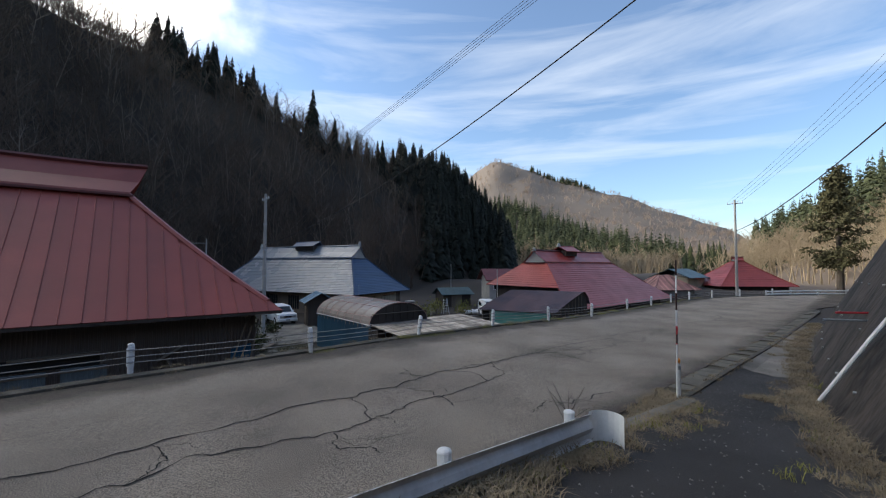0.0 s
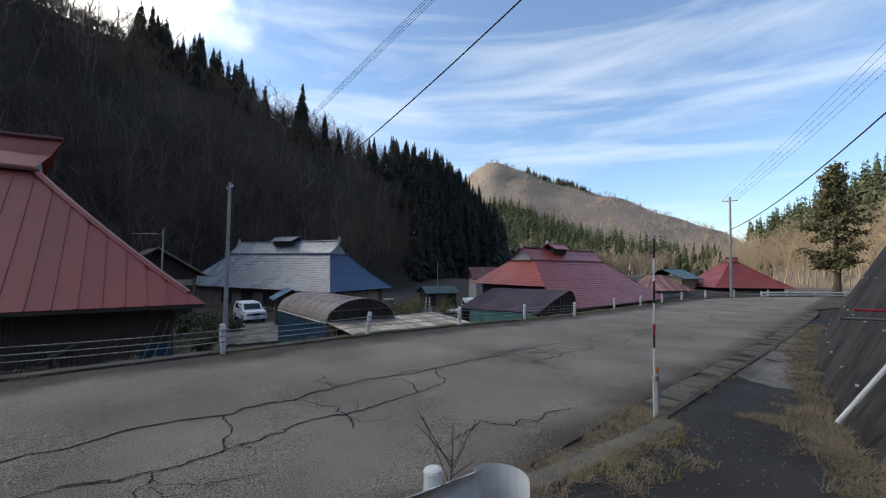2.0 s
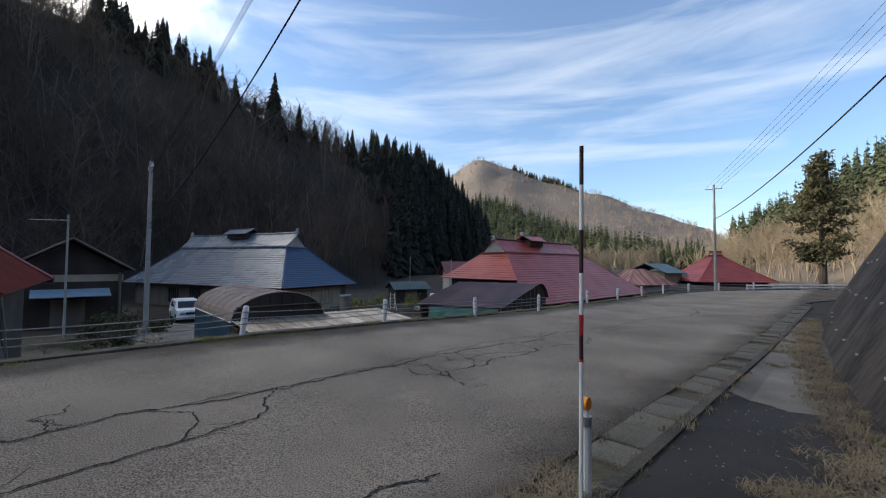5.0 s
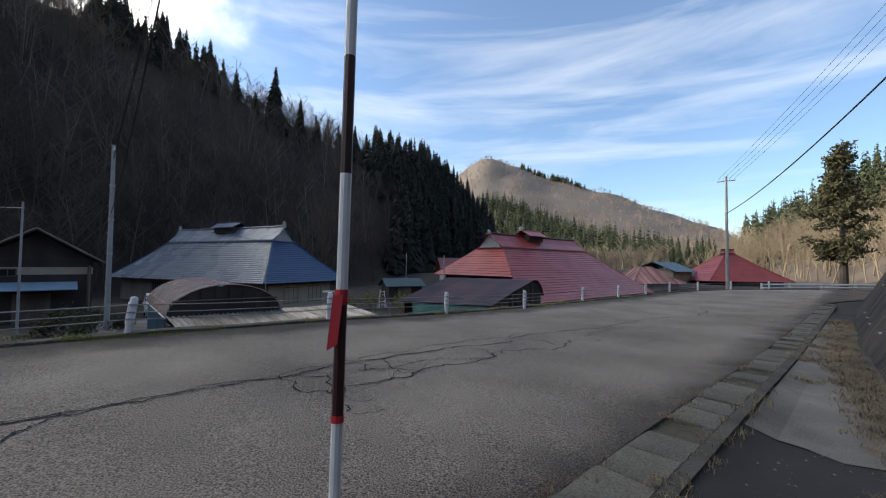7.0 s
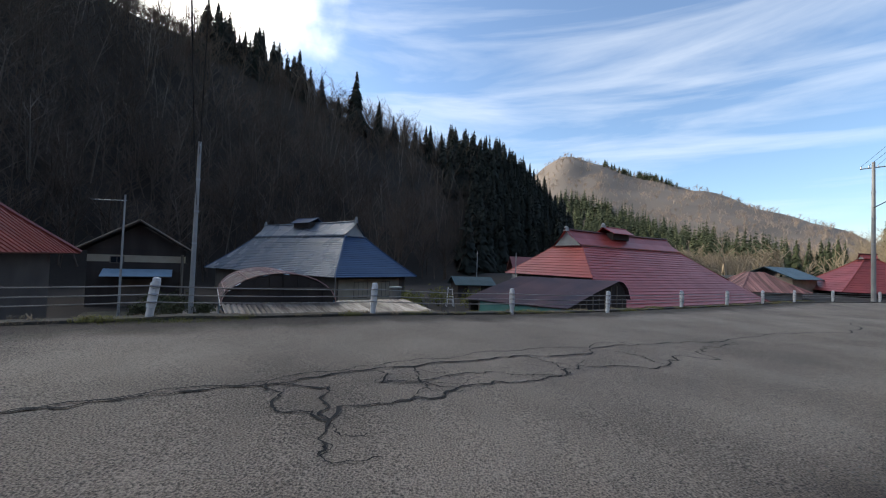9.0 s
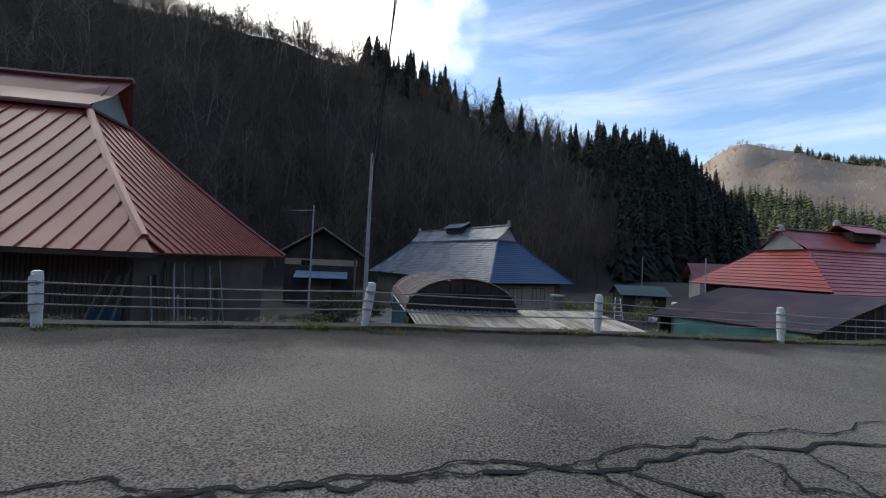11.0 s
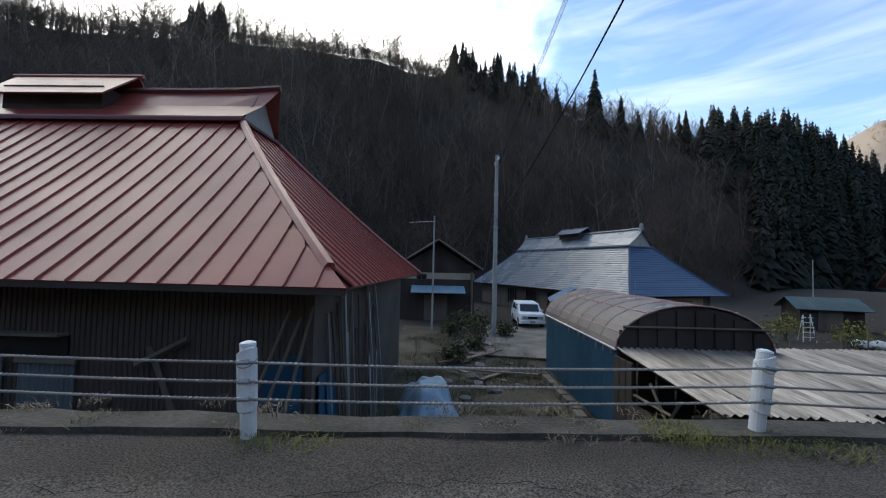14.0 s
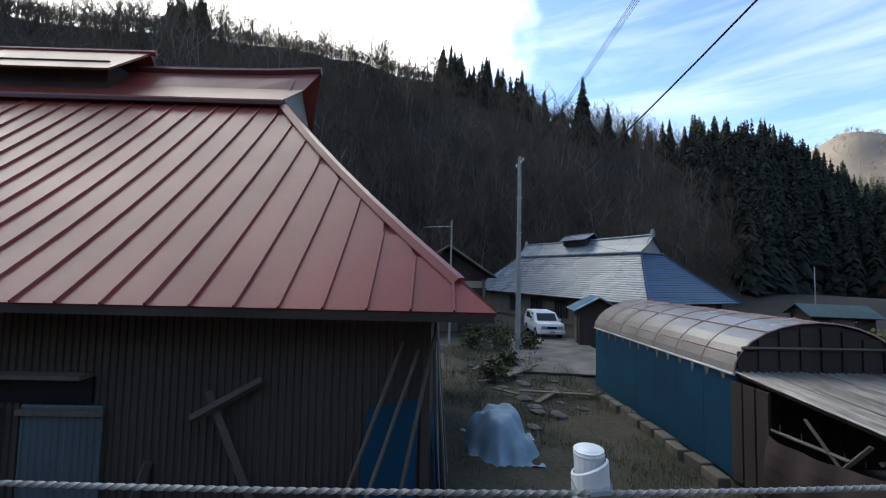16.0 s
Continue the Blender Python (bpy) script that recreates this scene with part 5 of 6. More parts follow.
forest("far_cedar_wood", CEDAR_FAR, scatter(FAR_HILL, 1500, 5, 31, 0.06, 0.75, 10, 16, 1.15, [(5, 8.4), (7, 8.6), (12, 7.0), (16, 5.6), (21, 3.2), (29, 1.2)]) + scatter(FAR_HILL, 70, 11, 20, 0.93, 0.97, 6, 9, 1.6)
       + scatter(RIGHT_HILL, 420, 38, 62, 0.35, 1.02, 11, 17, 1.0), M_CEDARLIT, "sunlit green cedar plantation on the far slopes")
forest("far_bare_wood", BARE_FAR, scatter(FAR_HILL, 260, 4, 36, 0.0, 0.1, 6, 12, 1.3), M_TWIGLIT, "pale sunlit leafless trees on the far slopes")
forest("roadside_bare_wood", BARE, scatter(RIGHT_HILL, 330, 36.5, 62, 0.0, 0.5, 8, 13, 1.1), M_TWIGLIT, "golden sunlit leafless trees beside the far road")
forest("far_brown_wood", BARE_FAR, scatter(FAR_HILL, 1700, 1, 42, 0.2, 1.0, 2.5, 5, 2.2), M_TWIGBROWNLIT, "brown leafless scrub on the far mountain")
near_spots = []
for _ in range(90):
    b, d = 14 + 24 * rng.random(), 100 + 75 * rng.random()
    near_spots.append((*polar(b, d), 4 + 5 * rng.random(), 7 + 3 * rng.random()))
forest("valley_bushes", BARE_FAR, near_spots, M_TWIGLIT, "pale dry bushes on the valley floor")
dark_spots = []
for _ in range(26):
    b, d = 31.5 + 4.5 * rng.random(), 125 + 25 * rng.random()
    dark_spots.append((*polar(b, d), 8 + 5 * rng.random(), 11))
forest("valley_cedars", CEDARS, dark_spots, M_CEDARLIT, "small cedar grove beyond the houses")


def single_tree(p, high, seed, label, wide=1.0, material=M_CEDARSHADE):
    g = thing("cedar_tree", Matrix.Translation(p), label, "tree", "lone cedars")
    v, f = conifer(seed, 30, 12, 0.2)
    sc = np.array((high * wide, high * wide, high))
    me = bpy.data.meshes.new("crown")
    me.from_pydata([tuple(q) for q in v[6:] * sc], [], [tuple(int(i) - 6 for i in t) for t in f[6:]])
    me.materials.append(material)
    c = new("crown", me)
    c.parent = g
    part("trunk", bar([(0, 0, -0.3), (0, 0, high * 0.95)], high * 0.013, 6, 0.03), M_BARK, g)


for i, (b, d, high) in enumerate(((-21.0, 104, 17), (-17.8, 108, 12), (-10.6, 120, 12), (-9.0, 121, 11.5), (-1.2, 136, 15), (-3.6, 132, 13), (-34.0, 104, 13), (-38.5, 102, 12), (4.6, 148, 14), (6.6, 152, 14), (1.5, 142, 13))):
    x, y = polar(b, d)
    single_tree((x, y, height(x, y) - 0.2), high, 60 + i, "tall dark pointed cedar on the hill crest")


def big_cedar():
    """The old roadside cedar: a bare lower trunk and a broad ragged crown of foliage clumps on limbs."""
    g = thing("old_cedar", Matrix.Translation((50.5, 54.0, -1.6)) @ Matrix.Scale(0.9, 4), "tall old cedar with ragged dark crown on a bare trunk", "tree")
    part("trunk", bar([(0, 0, 0), (0.15, 0, 5), (-0.1, 0.1, 11), (0.1, 0, 18.4)], 0.5, 9, 0.08), M_BARK, g)
    r = np.random.default_rng(5)
    v, f = [], []
    for k in range(70):
        h = 4.6 + 14.0 * r.random() ** 0.9
        reach = (3.4 if h < 11.5 else 3.4 * (19.3 - h) / 7.8 * 0.75) * (0.45 + 0.65 * r.random())
        a = r.random() * 6.283
        e = np.array((math.cos(a) * reach, math.sin(a) * reach, h + 0.3 - 0.8 * r.random()))
        twig(v, f, np.array((0, 0, h)), e, 0.08, 0.02)
    limbs_v = [tuple(q) for q in v]
    me = bpy.data.meshes.new("limbs")
    me.from_pydata(limbs_v, [], [tuple(q) for q in f])
    me.materials.append(M_BARK)
    ob = tagged(new("limbs", me), kind="stuff")
    ob.parent = g
    cv, cf = [], []
    for k in range(0, len(v), 6):
        tip, root = np.mean(v[k + 3:k + 6], axis=0), np.mean(v[k:k + 3], axis=0)
        for q in (0.4, 0.6, 0.75, 0.88, 1.0):
            o = root + (tip - root) * q
            for _ in range(28):
                c = o + r.normal(0, 0.5, 3) * (1, 1, 0.55)
                n = r.normal(0, 1, 3)
                n[2] -= 0.4
                n /= np.linalg.norm(n)
                s = np.cross(n, r.normal(0, 1, 3))
                s /= np.linalg.norm(s)
                k0 = len(cv)
                ln = 0.25 + 0.3 * r.random()
                cv += [tuple(c - s * ln * 0.3), tuple(c + s * ln * 0.3), tuple(c + n * ln)]
                cf.append((k0, k0 + 1, k0 + 2))
    me = bpy.data.meshes.new("crown")
    me.from_pydata(cv, [], cf)
    me.materials.append(M_OLDCEDAR)
    ob = tagged(new("crown", me), kind="stuff")
    ob.parent = g


big_cedar()

# ---- roadside grass ----


def grass(name, spots, material, label, tall=0.16, blades=26, spread=0.13, flat=1.0):
    v, f = [], []
    for x, y, z, k in spots:
        for _ in range(int(blades * k)):
            a, r = rng.random() * 6.283, spread * math.sqrt(rng.random()) * (0.6 + 0.6 * k)
            o = np.array((x + r * math.cos(a), y + r * math.sin(a), z - 0.01))
            b = rng.random() * 6.283
            h = tall * k * (0.35 + 0.9 * rng.random())
            out = np.array((math.cos(b), math.sin(b), 0)) * h * (0.2 + 0.9 * rng.random()) * flat
            s = np.array((-math.sin(b), math.cos(b), 0)) * (0.003 + 0.003 * rng.random())
            m, t = o + out * 0.4 + np.array((0, 0, h * 0.7)), o + out + np.array((0, 0, h * (0.6 + 0.4 * rng.random())))
            k0 = len(v)
            v += [o - s, o + s, m + s * 0.8, m - s * 0.8, t]
            f += [(k0, k0 + 1, k0 + 2, k0 + 3), (k0 + 3, k0 + 2, k0 + 4)]
    me = bpy.data.meshes.new(name)
    me.from_pydata([tuple(q) for q in v], [], f)
    me.materials.append(material)
    tagged(new(name, me), label, "grass", kind="stuff")


def verge(count, s0, s1, w0, w1, zf, k0=0.5, k1=1.3):
    got = []
    for _ in range(count):
        s, w = s0 + (s1 - s0) * rng.random(), w0 + (w1 - w0) * rng.random()
        if noise.noise((s * 0.7, w * 0.7, 11)) < -0.15:
            continue
        p = rs(s, w)
        got.append((p.x, p.y, zf(s, w), k0 + (k1 - k0) * rng.random()))
    return got


def kerb_top(s, w):
    return road_z(s) + 0.16


kerb_green = verge(120, 2.5, 40, -0.2, 0.3, kerb_top, 0.35, 0.85) + [(*rs(s, w)[:2], road_z(s) + 0.1, k) for s, w, k in ((0.1, -0.1, 1.0), (0.35, -0.15, 1.1), (0.55, -0.1, 0.8), (4.35, -0.2, 1.0), (4.7, -0.22, 1.1), (5.05, -0.25, 1.1), (5.4, -0.22, 0.9), (5.8, -0.2, 0.8), (3.9, -0.2, 0.8))]
grass("green_verge", kerb_green, M_GRASS, "low yellow-green moss and grass along the kerb", 0.085, 150, 0.24, 1.8)
kerb_dry = verge(230, -12, 40, -0.25, 0.6, kerb_top, 0.3, 0.8)
wall_dry = []
for _ in range(900):
    s = -8 + 34 * rng.random()
    w = wall_w(s) + 0.03 + abs(rng.normal(0, 0.28))
    p = rs(s, w)
    wall_dry.append((p.x, p.y, ramp_z(s), 0.4 + 0.8 * rng.random()))
lane_dry = verge(260, -4, 4.2, -9.35, -8.75, lambda s, w: road_z(s) + 0.03, 0.5, 1.3) + verge(120, 12, 24, -9.9, -9.2, lambda s, w: path_z(s, w), 0.4, 0.9) + verge(150, -6, -0.2, -10.4, -9.7, lambda s, w: path_z(s, w), 0.6, 1.4) + verge(90, 0, 3.7, -9.75, -9.35, lambda s, w: path_z(s, w), 0.5, 1.2) + verge(40, 0.5, 3.4, -10.3, -9.8, lambda s, w: path_z(s, w), 0.3, 0.8) + verge(30, 1.6, 2.4, -11.4, -10.9, lambda s, w: path_z(s, w), 0.5, 1.1) + verge(22, 5.2, 5.7, -10.7, -10.1, lambda s, w: path_z(s, w), 0.5, 0.9)
grass("dry_verge", kerb_dry + wall_dry + lane_dry, M_STRAW, "dead straw-coloured grass along the lane and kerb", 0.1, 60, 0.15, 2.4)
grass("green_weeds", verge(70, -1, 24, -11.6, -11.0, lambda s, w: path_z(s, w), 0.4, 0.9) + verge(40, -4, 3.6, -10.2, -9.6, lambda s, w: path_z(s, w), 0.4, 0.8), M_GRASS, "green weeds among dead grass beside the lane", 0.16, 40)
yard = []
for _ in range(2600):
    s, w = 0.3 + 6 * rng.random(), 1.2 + 20 * rng.random()
    p = rs(s, w)
    if noise.noise((s * 0.5, w * 0.5, 2)) > -0.05:
        yard.append((p.x, p.y, height(p.x, p.y), 0.5 + rng.random()))
grass("yard_weeds", yard, M_YARD, "dull green weeds in the yard below the road", 0.18, 16, 0.24)


def shrub(p, high, label, material=M_CEDARSHADE, leaves=500):
    g = thing("shrub", Matrix.Translation(p), label, "shrub", "yard shrubs")
    v, f = [], []
    r = np.random.default_rng(int(abs(p[0] * 100 + p[1] * 10)))
    for _ in range(9):
        e = np.array((r.normal(0, 0.35), r.normal(0, 0.35), 0.6 + 0.5 * r.random())) * high
        twig(v, f, np.zeros(3), e, 0.02, 0.006)
    me = bpy.data.meshes.new("stems")
    me.from_pydata([tuple(q) for q in v], [], f)
    me.materials.append(M_BARK)
    new("stems", me).parent = g
    cv, cf = [], []
    for _ in range(leaves):
        c = r.normal(0, 1, 3) * (0.33, 0.33, 0.25) * high + (0, 0, 0.62 * high)
        n, s = r.normal(0, 1, 3), r.normal(0, 1, 3)
        n /= np.linalg.norm(n)
        s = np.cross(n, s)
        k0 = len(cv)
        ln = 0.07 + 0.06 * r.random()
        cv += [tuple(c - n * ln), tuple(c + s * ln * 0.35), tuple(c + n * ln), tuple(c - s * ln * 0.35)]
        cf.append((k0, k0 + 1, k0 + 2, k0 + 3))
    me = bpy.data.meshes.new("leaves")
    me.from_pydata(cv, [], cf)
    me.materials.append(material)
    new("leaves", me).parent = g


for x, y, h in ((-15.9, 30.0, 1.3), (-16.8, 31.2, 1.6), (-15.0, 31.6, 1.1), (-17.6, 29.6, 1.0), (-18.4, 31.4, 1.5), (-13.0, 24.5, 0.9), (-13.8, 27.0, 0.8)):
    shrub((x, y, height(x, y)), h * 0.8, "dull green-brown shrub in the yard", M_YARD)
for x, y, h in ((0.5, 44.5, 1.4), (-2.5, 45.0, 1.5), (-5.0, 43.0, 1.3), (-3.6, 41.0, 1.2)):
    shrub((x, y, height(x, y)), h, "leafy green garden bush behind the sheds", M_GRASS)


def weed_stalk(p, high, seed, label="leafless dead weed stalk beside the guardrail end", thick=1.0):
    g = np.random.default_rng(seed)
    v, f = [], []
    twig(v, f, np.zeros(3), np.array((0.02, 0.0, high * 0.5)), 0.006 * thick, 0.005 * thick)
    for k in range(7):
        o = np.array((0.02, 0, high * (0.2 + 0.3 * g.random())))
        e = o + np.array((g.normal(0, 0.22), g.normal(0, 0.22), 0.25 + 0.3 * g.random())) * high
        twig(v, f, o, e, 0.004 * thick, 0.002 * thick)
        for _ in range(2):
            q = o + (e - o) * (0.4 + 0.5 * g.random())
            twig(v, f, q, q + np.array((g.normal(0, 0.1), g.normal(0, 0.1), 0.12)) * high, 0.0025, 0.001)
    me = bpy.data.meshes.new("dead_weed")
    me.from_pydata([tuple(q) for q in v], [], f)
    me.materials.append(M_BARK)
    ob = new("dead_weed", me)
    ob.location = p
    tagged(ob, label, "weed", "dead weed stalks")


for k in range(60):
    s, w = 0.8 + 5.2 * rng.random(), 9.5 + 9.5 * rng.random()
    p = rs(s, w)
    weed_stalk((p.x, p.y, height(p.x, p.y) - 0.05), 0.5 + 0.8 * rng.random(), 100 + k, "bare dead garden stalk in the yard")
weed_stalk(rs(-0.95, -9.42, -0.1), 0.9, 5, thick=1.3)

# ---- cracks, gutter and patches of the road ----


def road_at(s, w):
    return rs(s, w, road_z(s) + cross_z(w) + 0.012)


cracks = []


def jag(pts, amp, depth=4):
    """A ragged line through the given points of the road."""
    for _ in range(depth):
        out = [pts[0]]
        for (a, b), (c, e) in zip(pts, pts[1:]):
            ln = math.hypot(c - a, e - b)
            out += [((a + c) / 2 + rng.normal(0, amp) * ln, (b + e) / 2 + rng.normal(0, amp) * ln), (c, e)]
        pts = out
    return pts


def crack(pts, wide, amp=0.09, depth=4):
    line = jag(pts, amp, depth)
    cracks.append((line, wide))
    return line


main = crack([(-24 + 2.0 * i, -4.45 + 0.22 * noise.noise((i * 0.6, 0, 0))) for i in range(10)] + [(-3.0, -4.45), (-1.2, -4.5), (-0.1, -4.52), (0.9, -4.28), (1.8, -4.22), (2.7, -4.52), (3.4, -4.42), (4.4, -4.5), (5.3, -4.45), (6.5, -4.38), (8.2, -4.4), (9.6, -4.4), (11.5, -4.3), (14.6, -4.48), (19.7, -4.9), (27, -4.8)], 0.032)
crack([(2.0, -4.36), (2.8, -4.24), (3.1, -4.42), (4.0, -4.42), (5.0, -4.34), (5.9, -4.3), (6.9, -4.18), (8.2, -4.2), (10.7, -4.1), (13, -4.0)], 0.02)
lower = crack([(-10, -5.5), (-7, -5.9), (-5, -5.6), (-2.8, -5.73), (-2.2, -5.88), (-1.5, -5.8), (-0.5, -5.6), (0.3, -5.75), (0.8, -5.7), (1.4, -5.65), (2.0, -5.6), (2.8, -5.4), (3.1, -4.8), (3.4, -4.42)], 0.026, 0.12)
second = crack([(5.8, -4.6), (6.05, -5.3), (5.95, -5.75), (6.6, -5.58), (7.6, -5.38), (8.4, -5.55), (9.25, -5.5), (10.2, -5.4), (11.4, -5.7), (12.9, -5.75), (14.1, -5.1), (16, -4.9)], 0.026, 0.12)
for pts in ([(-1.5, -5.8), (-1.25, -5.2), (-1.2, -4.5)], [(1.9, -5.62), (2.2, -5.1), (1.8, -4.3)], [(1.0, -7.5), (1.8, -7.3), (2.0, -7.8), (2.95, -7.8), (3.5, -8.0)], [(6.9, -4.4), (6.8, -4.9), (7.1, -5.0), (8.2, -5.05), (9.3, -5.5)], [(5.7, -4.42), (5.6, -5.3), (5.95, -5.75), (5.7, -6.3)],
            [(7.5, -5.4), (7.3, -4.9), (7.5, -4.4)], [(9.3, -5.5), (9.6, -5.0), (9.5, -4.4)], [(-0.1, -4.5), (0.2, -5.1), (0.3, -5.75), (0.1, -6.3)], [(0.9, -4.3), (0.7, -3.7), (1.1, -3.3)], [(-2.3, -5.88), (-2.5, -6.5), (-2.1, -7.0)], [(-4.9, -5.6), (-4.5, -5.0), (-4.6, -4.45)], [(-7, -5.9), (-6.6, -5.2), (-6.8, -4.5)], [(11.5, -5.7), (11.7, -5.0), (11.4, -4.3)]):
    line = crack(pts, 0.02, 0.13)
    for _ in range(2):
        a = line[int(rng.integers(4, len(line) - 4))]
        crack([a, (a[0] + rng.normal(0.1, 0.25), a[1] - 0.15 - 0.25 * rng.random()), (a[0] + rng.normal(0.2, 0.4), a[1] - 0.3 - 0.4 * rng.random())], 0.009, 0.14, 3)
crack([(-16 + 1.5 * i, -2.7 + 0.3 * noise.noise((i * 0.5, 4, 0))) for i in range(12)], 0.006)
for s0 in (-4, 0.5, 5.5):
    crack([(s0 + 0.9 * i, -0.9 + 0.1 * noise.noise((i, s0, 2))) for i in range(5)], 0.007)
cr = thing("road_cracks", Matrix.Identity(4), "dark open cracks running along the asphalt", "crack", kind="stuff")
v, f = [], []
for pts, wide in cracks:
    prev = None
    for i, (s, w) in enumerate(pts):
        if not -8.5 < w < -0.3:
            break
        a, b = pts[max(i - 1, 0)], pts[min(i + 1, len(pts) - 1)]
        dx, dy = b[0] - a[0], b[1] - a[1]
        ln = math.hypot(dx, dy) + 1e-6
        k = wide * (0.25 + 0.6 * rng.random()) * (0.3 if i in (0, len(pts) - 1) else 1)
        n0, n1 = len(v), len(v) + 1
        v += [tuple(road_at(s - dy / ln * k, w + dx / ln * k)), tuple(road_at(s + dy / ln * k, w - dx / ln * k))]
        if prev is not None:
            f.append((prev[0], prev[1], n1, n0))
        prev = (n0, n1)
me = bpy.data.meshes.new("crack")
me.from_pydata(v, [], f)
me.materials.append(M_CRACK)
new("crack", me).parent = cr

gut = thing("gutter", Matrix.Identity(4), "concrete gutter cover slabs between road and lane", "gutter", kind="structure")
bm = bmesh.new()
prev = None
for k in range(130):
    s = -30 + 0.5 * k
    row = [bm.verts.new(rs(s, w, road_z(s) - 0.035 + 0.02 * noise.noise((s * 1.5, w * 4, 6)))) for w in (-8.6, -8.75, -8.9, -9.05, -9.2)]
    if prev:
        for j in range(4):
            bm.faces.new((prev[j], prev[j + 1], row[j + 1], row[j]))
    prev = row
part("channel_fill", bm, M_SOIL, gut, "packed soil in the gutter")
slab_me = cube((0.01, -0.5, -0.12), (0.59, 0.0, 0.0), 0.012)
me = bpy.data.meshes.new("slab")
slab_me.to_mesh(me)
slab_me.free()
for k in range(54):
    s = 4.3 + 0.6 * k
    if rng.random() < 0.14:
        continue
    slope_deg = math.degrees(math.atan2(road_z(s + 0.6) - road_z(s), 0.6))
    shared("slab", me, M_SLAB, gut, axes(rs(s, -8.66, road_z(s) + 0.002 + 0.02 * rng.random())) @ Matrix.Rotation(radians(-slope_deg + rng.normal(0, 1.0)), 4, "Y") @ Matrix.Rotation(radians(rng.normal(0, 1.2)), 4, "X"))
bm = bmesh.new()
prev = None
for k in range(130):
    s = -30 + 0.5 * k
    row = [bm.verts.new(rs(s, w, z)) for w, z in ((-9.3, road_z(s) - 0.1), (-9.3, road_z(s) + 0.05), (-9.18, road_z(s) + 0.05), (-9.18, road_z(s) - 0.15))]
    if prev:
        for j in range(3):
            bm.faces.new((prev[j], prev[j + 1], row[j + 1], row[j]))
    prev = row
part("kerb_edge", bm, M_KERB, gut)
bm = bmesh.new()
prev = None
for k in range(41):
    s = -6.4 + 0.25 * k
    top = path_z(s, -9.6) + 0.07 + 0.012 * noise.noise((s * 2.0, 1, 1))
    row = [bm.verts.new(rs(s, w, z)) for w, z in ((-9.66, top - 0.12), (-9.65, top - 0.01), (-9.63, top), (-9.42, top), (-9.39, top - 0.02), (-9.37, top - 0.45))]
    if prev:
        for j in range(5):
            bm.faces.new((prev[j], prev[j + 1], row[j + 1], row[j]))
    prev = row
part("kerb_beam", bm, M_SLAB, gut, "raised concrete kerb beside the lane")
bm = bmesh.new()
prev = None
for k in range(30):
    s = 8.9 + 0.5 * k
    row = [bm.verts.new(rs(s + (0.25 * noise.noise((w * 3, 4, 1)) if k == 0 else 0), w, path_z(s, w) + 0.012)) for w in (-9.32, -9.6, -9.8, -10.1, -10.5, max(-11.0, wall_w(s) + 0.1))]
    if prev:
        for j in range(5):
            bm.faces.new((prev[j], prev[j + 1], row[j + 1], row[j]))
    prev = row
tagged(part("concrete_patch", bm, M_CONC), "older worn grey concrete strip of the lane", "pavement", kind="structure")

grass("gutter_weeds", verge(170, -2, 20, -8.75, -8.6, lambda s, w: road_z(s) + 0.01, 0.25, 0.6) + verge(150, 0, 22, -9.36, -9.12, lambda s, w: road_z(s) + 0.03, 0.3, 0.8), M_STRAW, "dead grass sprouting from the gutter joints", 0.12, 30, 0.1)
v, f = [], []
for _ in range(1500):
    s, w = -4 + 20 * rng.random(), (-8.55 + rng.normal(0, 0.35) if rng.random() < 0.5 else -10.4 + rng.normal(0, 0.6))
    if w < wall_w(s) + 0.1:
        continue
    z = (road_z(s) + cross_z(w) + 0.012) if w > -9.0 else path_z(s, w) + 0.01
    p, k0, r = rs(s, w, z), len(v), 0.006 + 0.012 * rng.random()
    v += [(p.x - r, p.y, p.z), (p.x + r * 0.6, p.y - r, p.z), (p.x + r * 0.6, p.y + r, p.z), (p.x, p.y, p.z + r)]
    f += [(k0, k0 + 1, k0 + 3), (k0 + 1, k0 + 2, k0 + 3), (k0 + 2, k0, k0 + 3)]
me = bpy.data.meshes.new("grit")
me.from_pydata(v, [], f)
me.materials.append(M_RUBBLE)
tagged(new("grit", me), "loose grit and small stones on the lane", "grit", kind="stuff")

